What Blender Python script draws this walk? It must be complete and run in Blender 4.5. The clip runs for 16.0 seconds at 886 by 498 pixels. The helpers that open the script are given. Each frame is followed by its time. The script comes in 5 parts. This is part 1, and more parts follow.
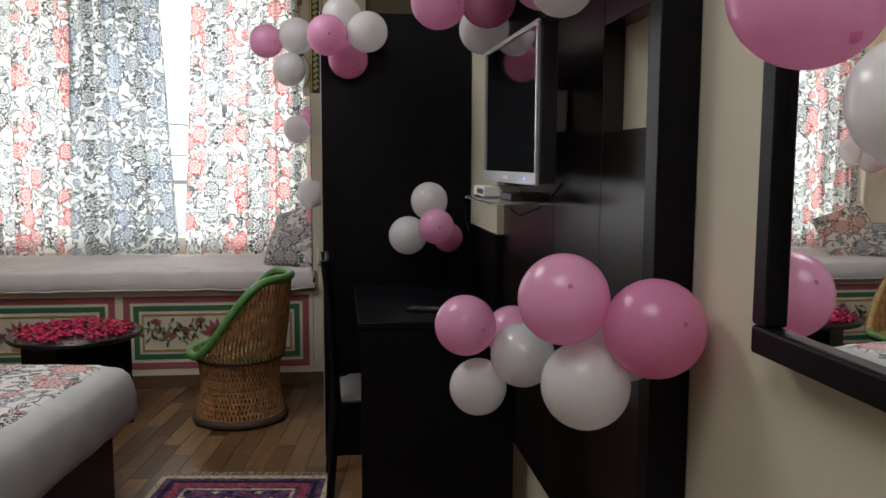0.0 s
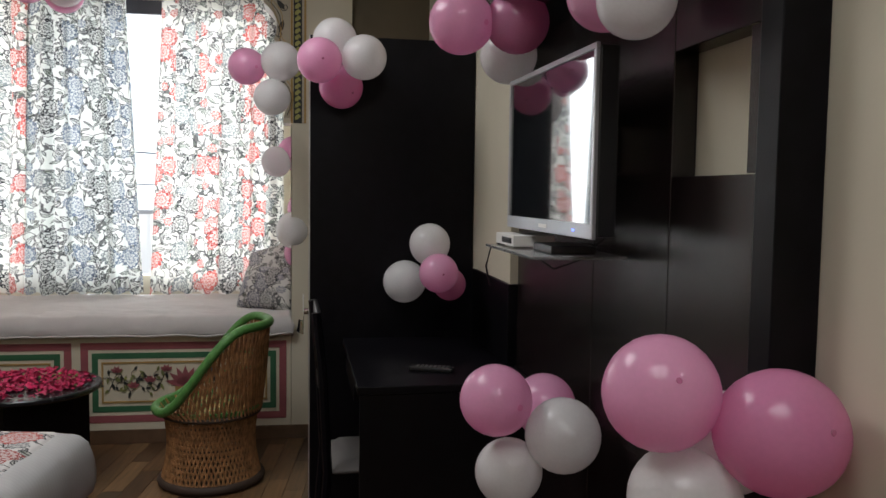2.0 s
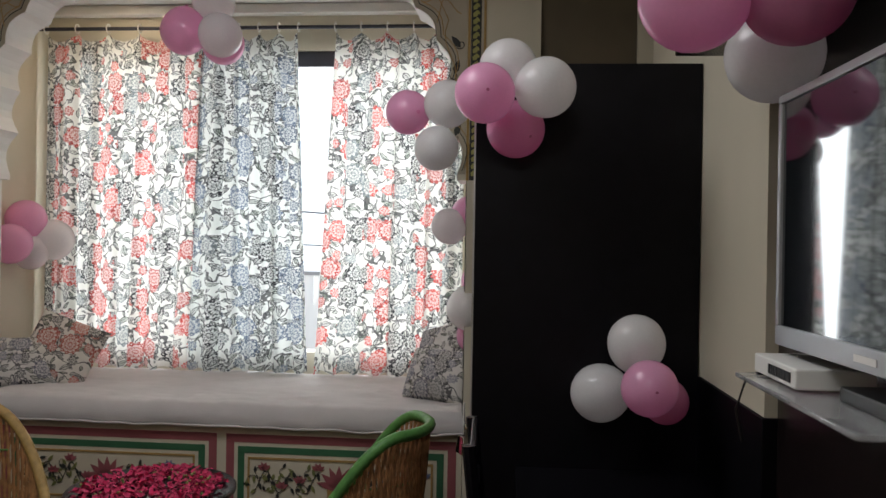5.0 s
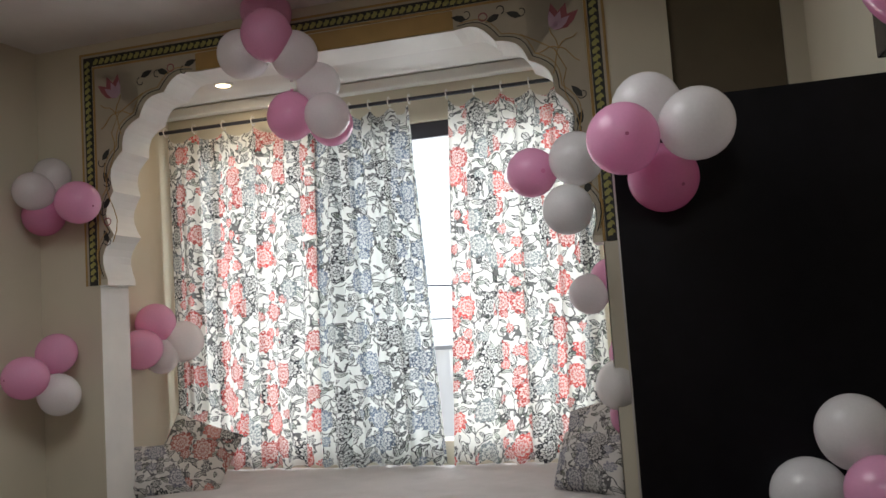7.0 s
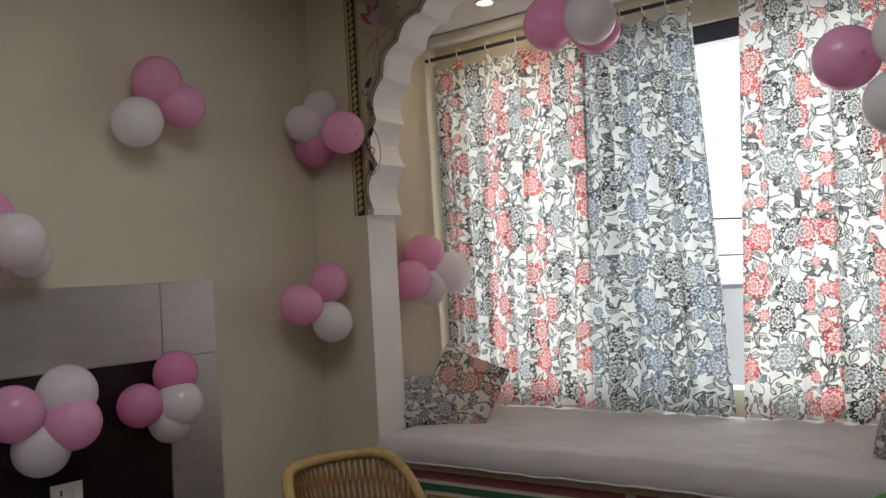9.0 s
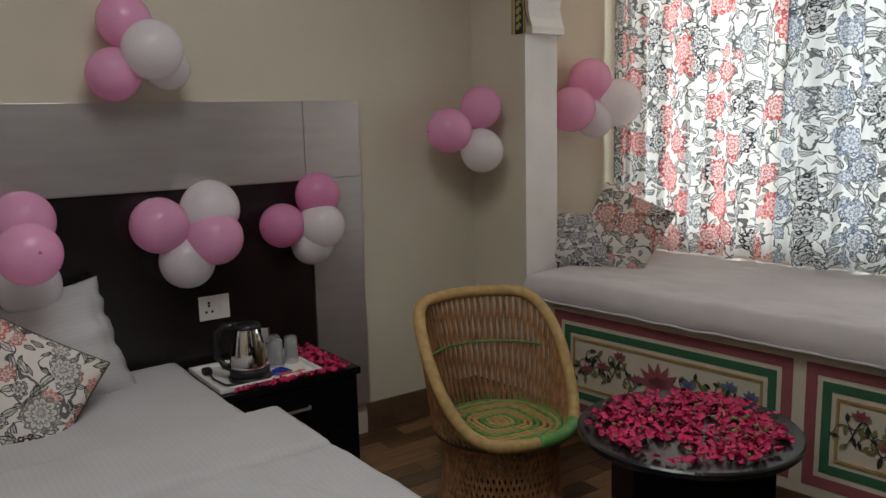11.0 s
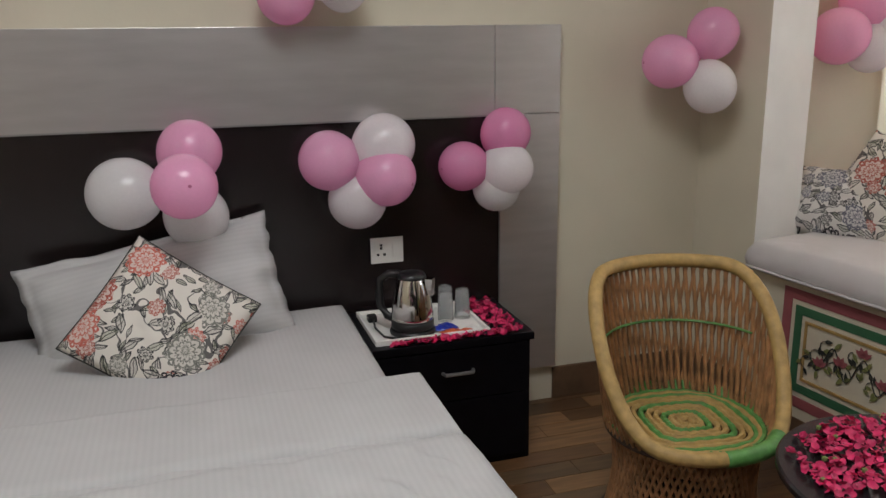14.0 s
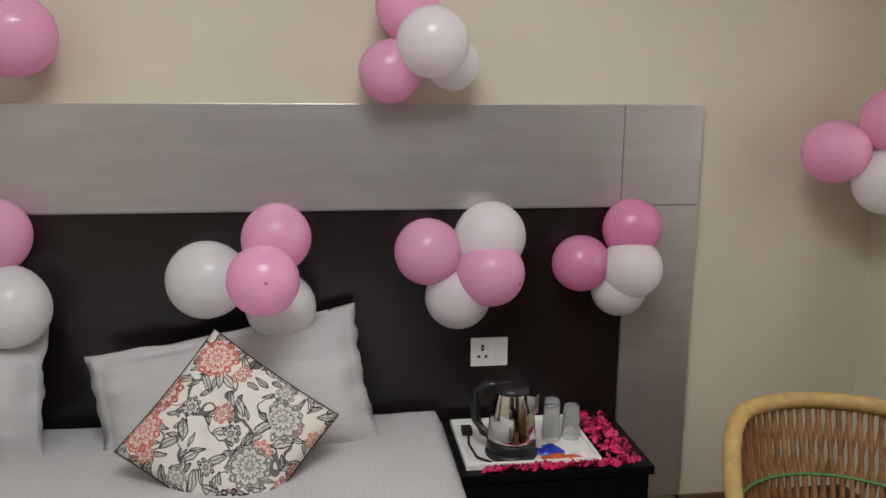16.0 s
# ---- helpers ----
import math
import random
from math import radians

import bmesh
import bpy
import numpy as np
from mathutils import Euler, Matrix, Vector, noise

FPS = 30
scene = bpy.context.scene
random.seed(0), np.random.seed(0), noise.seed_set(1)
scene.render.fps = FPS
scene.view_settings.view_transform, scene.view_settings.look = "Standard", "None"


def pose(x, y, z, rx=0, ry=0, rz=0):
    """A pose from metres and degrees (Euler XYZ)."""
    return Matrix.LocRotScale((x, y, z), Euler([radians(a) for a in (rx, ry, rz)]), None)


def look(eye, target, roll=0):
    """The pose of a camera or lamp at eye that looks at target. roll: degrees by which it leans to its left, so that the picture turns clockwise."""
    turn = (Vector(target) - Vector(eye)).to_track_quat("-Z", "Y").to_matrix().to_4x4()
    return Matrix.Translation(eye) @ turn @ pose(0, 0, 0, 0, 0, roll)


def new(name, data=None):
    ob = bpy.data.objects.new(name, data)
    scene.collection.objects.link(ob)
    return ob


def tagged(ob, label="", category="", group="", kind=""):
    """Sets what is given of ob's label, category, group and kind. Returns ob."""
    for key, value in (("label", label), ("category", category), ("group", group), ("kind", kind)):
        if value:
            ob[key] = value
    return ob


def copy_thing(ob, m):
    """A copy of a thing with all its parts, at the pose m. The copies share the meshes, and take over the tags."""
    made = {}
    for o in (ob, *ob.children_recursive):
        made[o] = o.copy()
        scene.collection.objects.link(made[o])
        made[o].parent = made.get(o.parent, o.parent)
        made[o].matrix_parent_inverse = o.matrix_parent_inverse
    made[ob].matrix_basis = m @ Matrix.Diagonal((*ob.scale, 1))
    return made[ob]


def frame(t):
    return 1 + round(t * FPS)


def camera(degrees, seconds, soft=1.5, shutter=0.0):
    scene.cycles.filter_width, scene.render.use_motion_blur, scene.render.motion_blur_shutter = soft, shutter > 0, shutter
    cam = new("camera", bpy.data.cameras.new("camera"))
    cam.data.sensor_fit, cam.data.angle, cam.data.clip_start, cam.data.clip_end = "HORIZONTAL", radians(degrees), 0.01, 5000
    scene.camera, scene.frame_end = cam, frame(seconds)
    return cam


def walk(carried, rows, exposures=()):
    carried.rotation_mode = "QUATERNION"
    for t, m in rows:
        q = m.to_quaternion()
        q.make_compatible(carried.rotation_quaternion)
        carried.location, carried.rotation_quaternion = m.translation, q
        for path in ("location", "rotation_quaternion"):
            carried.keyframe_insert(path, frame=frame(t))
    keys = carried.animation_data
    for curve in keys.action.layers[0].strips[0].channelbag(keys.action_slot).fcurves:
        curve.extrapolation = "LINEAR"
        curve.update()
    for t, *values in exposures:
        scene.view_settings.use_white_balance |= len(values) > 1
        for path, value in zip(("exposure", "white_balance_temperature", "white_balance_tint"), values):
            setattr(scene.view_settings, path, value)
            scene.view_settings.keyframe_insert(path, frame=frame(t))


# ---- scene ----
cam = camera(57.6, 16.0)
PATH = [
    (0, (0.43, 0.317, 1.362), (0.446, 2.305, 1.148), 0.2),
    (0.5, (0.388, 0.512, 1.37), (0.42, 2.501, 1.165), 0.4),
    (1, (0.34, 0.625, 1.376), (0.406, 2.614, 1.178), 0.4),
    (1.5, (0.291, 0.673, 1.402), (0.379, 2.663, 1.225), 0.4),
    (2, (0.267, 0.692, 1.401), (0.375, 2.684, 1.261), 0.8),
    (2.5, (0.251, 0.825, 1.403), (0.302, 2.82, 1.281), 0.7),
    (3, (0.262, 1.175, 1.364), (0.01, 3.158, 1.297), 4.0),
    (3.5, (0.28, 1.38, 1.4), (-0.065, 3.349, 1.332), 4.5),
    (3.7, (0.276, 1.363, 1.408), (-0.071, 3.332, 1.345), 4.4),
    (5.8, (0.342, 1.786, 1.489), (-0.167, 3.72, 1.547), -3.2),
    (6, (0.353, 1.806, 1.495), (-0.219, 3.721, 1.569), -3.8),
    (6.5, (0.313, 1.884, 1.499), (-0.382, 3.756, 1.617), -4.1),
    (7, (0.196, 1.979, 1.513), (-0.502, 3.846, 1.681), -3.9),
    (7.5, (0.144, 2.093, 1.524), (-0.666, 3.912, 1.715), -3.5),
    (8, (0.166, 2.209, 1.522), (-0.939, 3.861, 1.744), -3.1),
    (8.5, (0.164, 2.313, 1.485), (-1.055, 3.886, 1.677), -3.7),
    (9, (0.102, 2.37, 1.479), (-1.214, 3.875, 1.536), -3.3),
    (9.5, (0.009, 2.439, 1.483), (-1.412, 3.847, 1.488), -3.1),
    (9.7, (0.021, 2.518, 1.457), (-1.477, 3.843, 1.459), -3.0),
    (11.8, (-0.065, 2.699, 1.386), (-1.654, 3.826, 0.932), -2.0),
    (12, (-0.072, 2.71, 1.366), (-1.657, 3.836, 0.898), -1.9),
    (12.5, (-0.132, 2.798, 1.359), (-1.722, 3.902, 0.857), -1.7),
    (13, (-0.176, 2.916, 1.364), (-1.908, 3.784, 0.87), -1.0),
    (13.5, (-0.207, 3.038, 1.401), (-2.036, 3.674, 0.901), -1.0),
    (14, (-0.28, 3.135, 1.43), (-2.133, 3.703, 0.941), -0.9),
    (14.5, (-0.378, 3.216, 1.471), (-2.245, 3.742, 0.982), -0.1),
    (15, (-0.411, 3.234, 1.529), (-2.304, 3.679, 1.059), 0.9),
    (15.5, (-0.461, 3.246, 1.559), (-2.391, 3.566, 1.143), 0.4),
    (16, (-0.634, 3.305, 1.535), (-2.581, 3.567, 1.159), 0.3),
]

walk(cam, [(t, look(eye, target, roll)) for t, eye, target, roll in PATH],
     exposures=[(0.0, 0.3), (1.5, 0.3), (3.0, 0.08), (7.0, -0.05), (9.7, -0.3), (12.0, 0.25), (14.0, 0.6), (16.0, 0.9)])

# ---- frames of the room: the window bay and the television wall ----
BAY = pose(-3.34, 5.26, 0, 0, 0, 6)
EAST = pose(0.64, 4.25, 0, 0, 0, 7)
FLOOR = -0.11

# ---- world and light ----
world = bpy.data.worlds.new("sky")
scene.world = world
world.use_nodes = True
wn = world.node_tree
sky = wn.nodes.new("ShaderNodeTexSky")
sky.sky_type, sky.sun_disc, sky.sun_elevation, sky.sun_rotation = "NISHITA", False, radians(50), radians(150)
wn.links.new(sky.outputs[0], wn.nodes["Background"].inputs[0])
wn.nodes["Background"].inputs[1].default_value = 0.12


def area_lamp(name, m, power, sx, sy, colour):
    data = bpy.data.lights.new(name, "AREA")
    data.shape, data.size, data.size_y, data.energy, data.color = "RECTANGLE", sx, sy, power, colour
    ob = new(name, data)
    ob.matrix_world = m
    return ob


# sky light standing in the window opening
area_lamp("window_daylight", BAY @ pose(1.62, 1.42, 1.72, -90, 0, 0), 88, 2.6, 1.95, (0.92, 0.97, 1.0))
# ceiling lamps of the room and the lit downlight in the bay
for lx, ly, power in ((-1.2, 3.3, 31), (0.0, 0.5, 22)):
    area_lamp("ceiling_lamp_light", pose(lx, ly, 3.06), power, 1.2, 1.2, (0.97, 0.98, 1.0))
area_lamp("downlight_light", BAY @ pose(0.77, 0.65, 2.985), 2.5, 0.06, 0.06, (1.0, 0.8, 0.55))


# ---- materials ----
def mat(name, colour, rough=0.6, metal=0.0, bump=0.0, bump_scale=200.0, var=0.12, var_scale=6.0, coat=0.0, stretch=(1, 1, 1), spec=0.5, trans=0.0):
    m = bpy.data.materials.new(name)
    m.use_nodes = True
    nt = m.node_tree
    b = nt.nodes["Principled BSDF"]
    b.inputs["Roughness"].default_value, b.inputs["Metallic"].default_value = rough, metal
    b.inputs["Coat Weight"].default_value = coat
    b.inputs["Specular IOR Level"].default_value = spec
    b.inputs["Transmission Weight"].default_value = trans
    tc = nt.nodes.new("ShaderNodeTexCoord")
    mp = nt.nodes.new("ShaderNodeMapping")
    mp.inputs["Scale"].default_value = stretch
    nt.links.new(tc.outputs["Object"], mp.inputs["Vector"])
    n1 = nt.nodes.new("ShaderNodeTexNoise")
    n1.inputs["Scale"].default_value, n1.inputs["Detail"].default_value = var_scale, 6
    nt.links.new(mp.outputs[0], n1.inputs["Vector"])
    ramp = nt.nodes.new("ShaderNodeValToRGB")
    lo = tuple(max(0, c * (1 - var)) for c in colour) + (1,)
    hi = tuple(min(1, c * (1 + var)) for c in colour) + (1,)
    ramp.color_ramp.elements[0].color, ramp.color_ramp.elements[1].color = lo, hi
    ramp.color_ramp.elements[0].position, ramp.color_ramp.elements[1].position = 0.3, 0.7
    nt.links.new(n1.outputs["Fac"], ramp.inputs[0])
    nt.links.new(ramp.outputs[0], b.inputs["Base Color"])
    if bump:
        n2 = nt.nodes.new("ShaderNodeTexNoise")
        n2.inputs["Scale"].default_value, n2.inputs["Detail"].default_value = bump_scale, 4
        nt.links.new(mp.outputs[0], n2.inputs["Vector"])
        bp = nt.nodes.new("ShaderNodeBump")
        bp.inputs["Strength"].default_value, bp.inputs["Distance"].default_value = bump, 0.002
        nt.links.new(n2.outputs["Fac"], bp.inputs["Height"])
        nt.links.new(bp.outputs[0], b.inputs["Normal"])
    return m


CREAM = mat("cream_wall_paint", (0.60, 0.55, 0.43), 0.65, bump=0.15, bump_scale=90, var=0.05, var_scale=2)
WHITE = mat("white_paint", (0.78, 0.76, 0.72), 0.6, bump=0.1, var=0.04)
CEIL = mat("ceiling_paint", (0.72, 0.69, 0.66), 0.8, var=0.03)
BROWN = mat("dark_brown_wall", (0.11, 0.085, 0.05), 0.7, var=0.08)
BLACKWOOD = mat("espresso_laminate", (0.011, 0.007, 0.007), 0.26, bump=0.25, bump_scale=60, var=0.4, var_scale=14, stretch=(6, 6, 0.6), spec=0.6)
TABLETOP = mat("glossy_black_laminate", (0.012, 0.011, 0.013), 0.24, var=0.3, var_scale=20, bump=0.05)
BLACKFLAT = mat("black_laminate", (0.004, 0.0035, 0.005), 0.36, var=0.3, var_scale=20, spec=0.16, bump=0.08)
SILVER = mat("brushed_silver_laminate", (0.56, 0.54, 0.53), 0.36, metal=0.8, bump=0.2, bump_scale=50, var=0.06, var_scale=4, stretch=(1, 1, 6))
SHEET = mat("white_cotton", (0.48, 0.475, 0.47), 0.85, bump=0.3, bump_scale=300, var=0.04, var_scale=5, spec=0.2)
def woven_stripes(m, pitch):
    """Fine satin stripes, as a slight relief and change of tone."""
    nt = m.node_tree
    b = nt.nodes["Principled BSDF"]
    tc = nt.nodes.new("ShaderNodeTexCoord")
    wave = nt.nodes.new("ShaderNodeTexWave")
    wave.bands_direction = "Y"
    wave.inputs["Scale"].default_value, wave.inputs["Distortion"].default_value = 0.314 / pitch, 0.4
    nt.links.new(tc.outputs["Object"], wave.inputs["Vector"])
    mx = nt.nodes.new("ShaderNodeMix")
    mx.data_type, mx.blend_type = "RGBA", "MULTIPLY"
    mx.inputs[0].default_value = 0.04
    nt.links.new(b.inputs["Base Color"].links[0].from_socket, mx.inputs[6])
    nt.links.new(wave.outputs["Color"], mx.inputs[7])
    nt.links.new(mx.outputs[2], b.inputs["Base Color"])


woven_stripes(SHEET, 0.018)
GREYSHEET = mat("pale_grey_cotton", (0.56, 0.53, 0.52), 0.85, bump=0.3, bump_scale=250, var=0.06, var_scale=5, spec=0.2)
SKIRT = mat("brown_skirting_tile", (0.12, 0.07, 0.04), 0.4, var=0.3, var_scale=9)
CHROME = mat("polished_steel", (0.72, 0.70, 0.68), 0.08, metal=1.0, var=0.03)
METAL = mat("grey_metal", (0.4, 0.4, 0.4), 0.35, metal=0.9)
BLACKPLASTIC = mat("black_plastic", (0.012, 0.012, 0.013), 0.35)
WHITEPLASTIC = mat("white_plastic", (0.76, 0.75, 0.71), 0.35, var=0.03)
REDP = mat("dusty_rose_paint", (0.30, 0.085, 0.095), 0.7, var=0.12, bump=0.1)
GREENP = mat("green_paint", (0.035, 0.13, 0.06), 0.7, var=0.15, bump=0.1)
IVORY = mat("ivory_paint", (0.62, 0.56, 0.43), 0.7, var=0.07, bump=0.1)
OCHRE = mat("ochre_paint", (0.38, 0.24, 0.08), 0.7, var=0.15)
INK = mat("dark_line_paint", (0.03, 0.03, 0.025), 0.7, var=0.3)
OLIVE = mat("olive_leaf_paint", (0.20, 0.21, 0.07), 0.7, var=0.25)
LEAFROW = mat("yellow_green_paint", (0.36, 0.34, 0.11), 0.7, var=0.25)
TAUPE = mat("taupe_paint", (0.42, 0.37, 0.28), 0.7, var=0.08)
LILAC = mat("lilac_paint", (0.45, 0.30, 0.38), 0.7, var=0.15)
BLUEP = mat("slate_blue_paint", (0.13, 0.17, 0.28), 0.7, var=0.2)
CANE = mat("dark_cane", (0.33, 0.165, 0.07), 0.5, var=0.4, var_scale=30, bump=0.3)
ROPE = mat("tan_wound_cord", (0.40, 0.26, 0.09), 0.6, var=0.2, var_scale=40, bump=0.6, bump_scale=120)
GREENROPE = mat("green_wound_cord", (0.09, 0.25, 0.06), 0.5, var=0.2, var_scale=40, bump=0.6, bump_scale=120)
DARKROPE = mat("dark_binding", (0.05, 0.03, 0.02), 0.7, var=0.3, bump=0.4)
PETAL = mat("rose_petals", (0.56, 0.02, 0.11), 0.55, var=0.5, var_scale=25)
SEPAL = mat("rose_sepals", (0.16, 0.22, 0.06), 0.6, var=0.3)
GLASS = mat("clear_glass", (0.95, 0.97, 0.97), 0.02, trans=0.84, var=0.0)
GLASS.node_tree.nodes["Principled BSDF"].inputs["IOR"].default_value = 1.15
MIRROR = mat("mirror_silvering", (0.88, 0.89, 0.88), 0.01, metal=1.0, var=0.0)
SCREEN = mat("dark_glossy_screen", (0.008, 0.010, 0.012), 0.05, var=0.0, coat=0.6)
TVFRAME = mat("silver_bezel", (0.45, 0.46, 0.48), 0.3, metal=0.6)
BLUEFOIL = mat("blue_foil_wrapper", (0.01, 0.03, 0.32), 0.3)
ORANGEFOIL = mat("orange_foil_wrapper", (0.55, 0.10, 0.03), 0.35)
RUGMAT = mat("woven_rug", (0.09, 0.045, 0.10), 0.95, var=0.9, var_scale=45, bump=0.6, bump_scale=300, spec=0.1)
RUGEDGE = mat("cream_rug_wool", (0.40, 0.33, 0.24), 0.95, var=0.5, var_scale=60, bump=0.6, spec=0.1)
DARKFRAME = mat("dark_window_frame", (0.03, 0.03, 0.04), 0.4)
BLUELED = bpy.data.materials.new("blue_led")
BLUELED.use_nodes = True
BLUELED.node_tree.nodes["Principled BSDF"].inputs["Emission Color"].default_value = (0.02, 0.12, 1, 1)
BLUELED.node_tree.nodes["Principled BSDF"].inputs["Emission Strength"].default_value = 3


def glow(name, colour, power):
    m = bpy.data.materials.new(name)
    m.use_nodes = True
    b = m.node_tree.nodes["Principled BSDF"]
    b.inputs["Base Color"].default_value = (*colour, 1)
    b.inputs["Emission Color"].default_value = (*colour, 1)
    b.inputs["Emission Strength"].default_value = power
    return m


LAMPGLOW = glow("lit_lamp_disc", (1.0, 0.78, 0.5), 6.0)


def balloon_mat(name, colour):
    m = mat(name, colour, 0.22, var=0.04, var_scale=12, coat=0.3)
    nt = m.node_tree
    b = nt.nodes["Principled BSDF"]
    tr = nt.nodes.new("ShaderNodeBsdfTranslucent")
    tr.inputs[0].default_value = (*[min(1, c * 1.15) for c in colour], 1)
    mx = nt.nodes.new("ShaderNodeMixShader")
    mx.inputs[0].default_value = 0.48
    out = nt.nodes["Material Output"]
    nt.links.new(b.outputs[0], mx.inputs[1])
    nt.links.new(tr.outputs[0], mx.inputs[2])
    nt.links.new(mx.outputs[0], out.inputs[0])
    return m


BALLOON = {"p": balloon_mat("pink_latex", (0.90, 0.50, 0.70)), "m": balloon_mat("rose_latex", (0.82, 0.36, 0.58)), "w": balloon_mat("white_latex", (0.86, 0.85, 0.85))}


def wood_floor():
    m = bpy.data.materials.new("parquet_planks")
    m.use_nodes = True
    nt = m.node_tree
    b = nt.nodes["Principled BSDF"]
    info = nt.nodes.new("ShaderNodeObjectInfo")
    geo = nt.nodes.new("ShaderNodeNewGeometry")
    add = nt.nodes.new("ShaderNodeMath")
    add.operation = "ADD"
    nt.links.new(info.outputs["Random"], add.inputs[0])
    nt.links.new(geo.outputs["Random Per Island"], add.inputs[1])
    fr = nt.nodes.new("ShaderNodeMath")
    fr.operation = "FRACT"
    nt.links.new(add.outputs[0], fr.inputs[0])
    ramp = nt.nodes.new("ShaderNodeValToRGB")
    for i, (p, c) in enumerate([(0.0, (0.055, 0.028, 0.014, 1)), (0.35, (0.14, 0.072, 0.032, 1)), (0.7, (0.23, 0.13, 0.06, 1)), (1.0, (0.08, 0.052, 0.03, 1))]):
        e = ramp.color_ramp.elements[i] if i < 2 else ramp.color_ramp.elements.new(p)
        e.position, e.color = p, c
    nt.links.new(fr.outputs[0], ramp.inputs[0])
    mp = nt.nodes.new("ShaderNodeMapping")
    mp.inputs["Scale"].default_value = (40, 4, 4)
    nt.links.new(geo.outputs["Position"], mp.inputs["Vector"])
    nz = nt.nodes.new("ShaderNodeTexNoise")
    nz.inputs["Scale"].default_value, nz.inputs["Detail"].default_value = 1.5, 8
    nt.links.new(mp.outputs[0], nz.inputs["Vector"])
    mul = nt.nodes.new("ShaderNodeMix")
    mul.data_type, mul.blend_type = "RGBA", "OVERLAY"
    mul.inputs[0].default_value = 0.7
    nt.links.new(ramp.outputs[0], mul.inputs[6])
    nt.links.new(nz.outputs["Fac"], mul.inputs[7])
    nt.links.new(mul.outputs[2], b.inputs["Base Color"])
    b.inputs["Roughness"].default_value = 0.3
    return m


FLOORWOOD = wood_floor()


def floral(name, back, red, grey, through_light, scale=4.2, stripes=True, ink=(0.035, 0.035, 0.04)):
    """Printed cotton: layered flower heads, veined leaves and thin stems drawn in dark line."""
    m = bpy.data.materials.new(name)
    m.use_nodes = True
    nt = m.node_tree
    N, Lk = nt.nodes.new, nt.links.new

    def op(kind, a, bb=None):
        n = N("ShaderNodeMath")
        n.operation = kind
        for i, v in enumerate((a, bb)):
            if v is None:
                continue
            if isinstance(v, (int, float)):
                n.inputs[i].default_value = v
            else:
                Lk(v, n.inputs[i])
        return n.outputs[0]

    def mix(f, a, bb):
        n = N("ShaderNodeMix")
        n.data_type = "RGBA"
        Lk(f, n.inputs[0])
        for i, v in ((6, a), (7, bb)):
            if isinstance(v, tuple):
                n.inputs[i].default_value = (*v, 1)
            else:
                Lk(v, n.inputs[i])
        return n.outputs[2]

    tc = N("ShaderNodeTexCoord")
    warp = N("ShaderNodeTexNoise")
    warp.inputs["Scale"].default_value = scale * 2.5
    Lk(tc.outputs["UV"], warp.inputs["Vector"])
    wv = N("ShaderNodeVectorMath")
    wv.operation = "MULTIPLY_ADD"
    Lk(warp.outputs["Color"], wv.inputs[0])
    wv.inputs[1].default_value = (0.2 / scale, 0.2 / scale, 0.0)
    Lk(tc.outputs["UV"], wv.inputs[2])

    def cells(sc, offset, loose):
        """Cell-centred coordinates, in cell widths, and three random numbers for each cell."""
        mp = N("ShaderNodeMapping")
        mp.inputs["Location"].default_value = (offset, offset * 0.7, 0)
        Lk(wv.outputs[0], mp.inputs["Vector"])
        v = N("ShaderNodeTexVoronoi")
        v.voronoi_dimensions = "2D"
        v.inputs["Scale"].default_value, v.inputs["Randomness"].default_value = sc, loose
        Lk(mp.outputs[0], v.inputs["Vector"])
        d = N("ShaderNodeVectorMath")
        d.operation = "SUBTRACT"
        Lk(mp.outputs[0], d.inputs[0])
        Lk(v.outputs["Position"], d.inputs[1])
        sep = N("ShaderNodeSeparateXYZ")
        Lk(d.outputs[0], sep.inputs[0])
        cs = N("ShaderNodeSeparateColor")
        Lk(v.outputs["Color"], cs.inputs[0])
        return op("MULTIPLY", sep.outputs[0], sc), op("MULTIPLY", sep.outputs[1], sc), v.outputs["Distance"], cs.outputs

    def leaves(sc, offset, length, width, line):
        x, y, r, c = cells(sc, offset, 0.85)
        turn = op("MULTIPLY", c[0], 6.283)
        ca, sa = op("COSINE", turn), op("SINE", turn)
        lx = op("ADD", op("MULTIPLY", x, ca), op("MULTIPLY", y, sa))
        ly = op("ABSOLUTE", op("SUBTRACT", op("MULTIPLY", y, ca), op("MULTIPLY", x, sa)))
        e = op("SUBTRACT", op("SUBTRACT", width, op("MULTIPLY", op("MULTIPLY", lx, lx), width / length ** 2)), ly)
        mask = op("GREATER_THAN", e, 0)
        edge = op("LESS_THAN", op("ABSOLUTE", e), line)
        rib = op("MULTIPLY", mask, op("LESS_THAN", ly, line * 0.7))
        vein = op("MULTIPLY", mask, op("GREATER_THAN", op("SINE", op("MULTIPLY", op("SUBTRACT", lx, ly), 55.0)), 0.72))
        return mask, op("MAXIMUM", op("MAXIMUM", edge, rib), op("MULTIPLY", vein, 0.4)), c

    def heads(sc, offset, radius, petals, rings):
        x, y, r, c = cells(sc, offset, 0.9)
        ang = op("ARCTAN2", x, y)
        q = op("DIVIDE", r, radius)
        k = op("FLOOR", op("MULTIPLY", q, rings))
        lobe = op("ABSOLUTE", op("SINE", op("ADD", op("MULTIPLY", ang, petals / 2), op("ADD", op("MULTIPLY", k, 1.5708), op("MULTIPLY", c[2], 3.0)))))
        out = op("ADD", q, op("MULTIPLY", op("SUBTRACT", 1.0, lobe), 0.28))
        mask = op("LESS_THAN", out, 1.0)
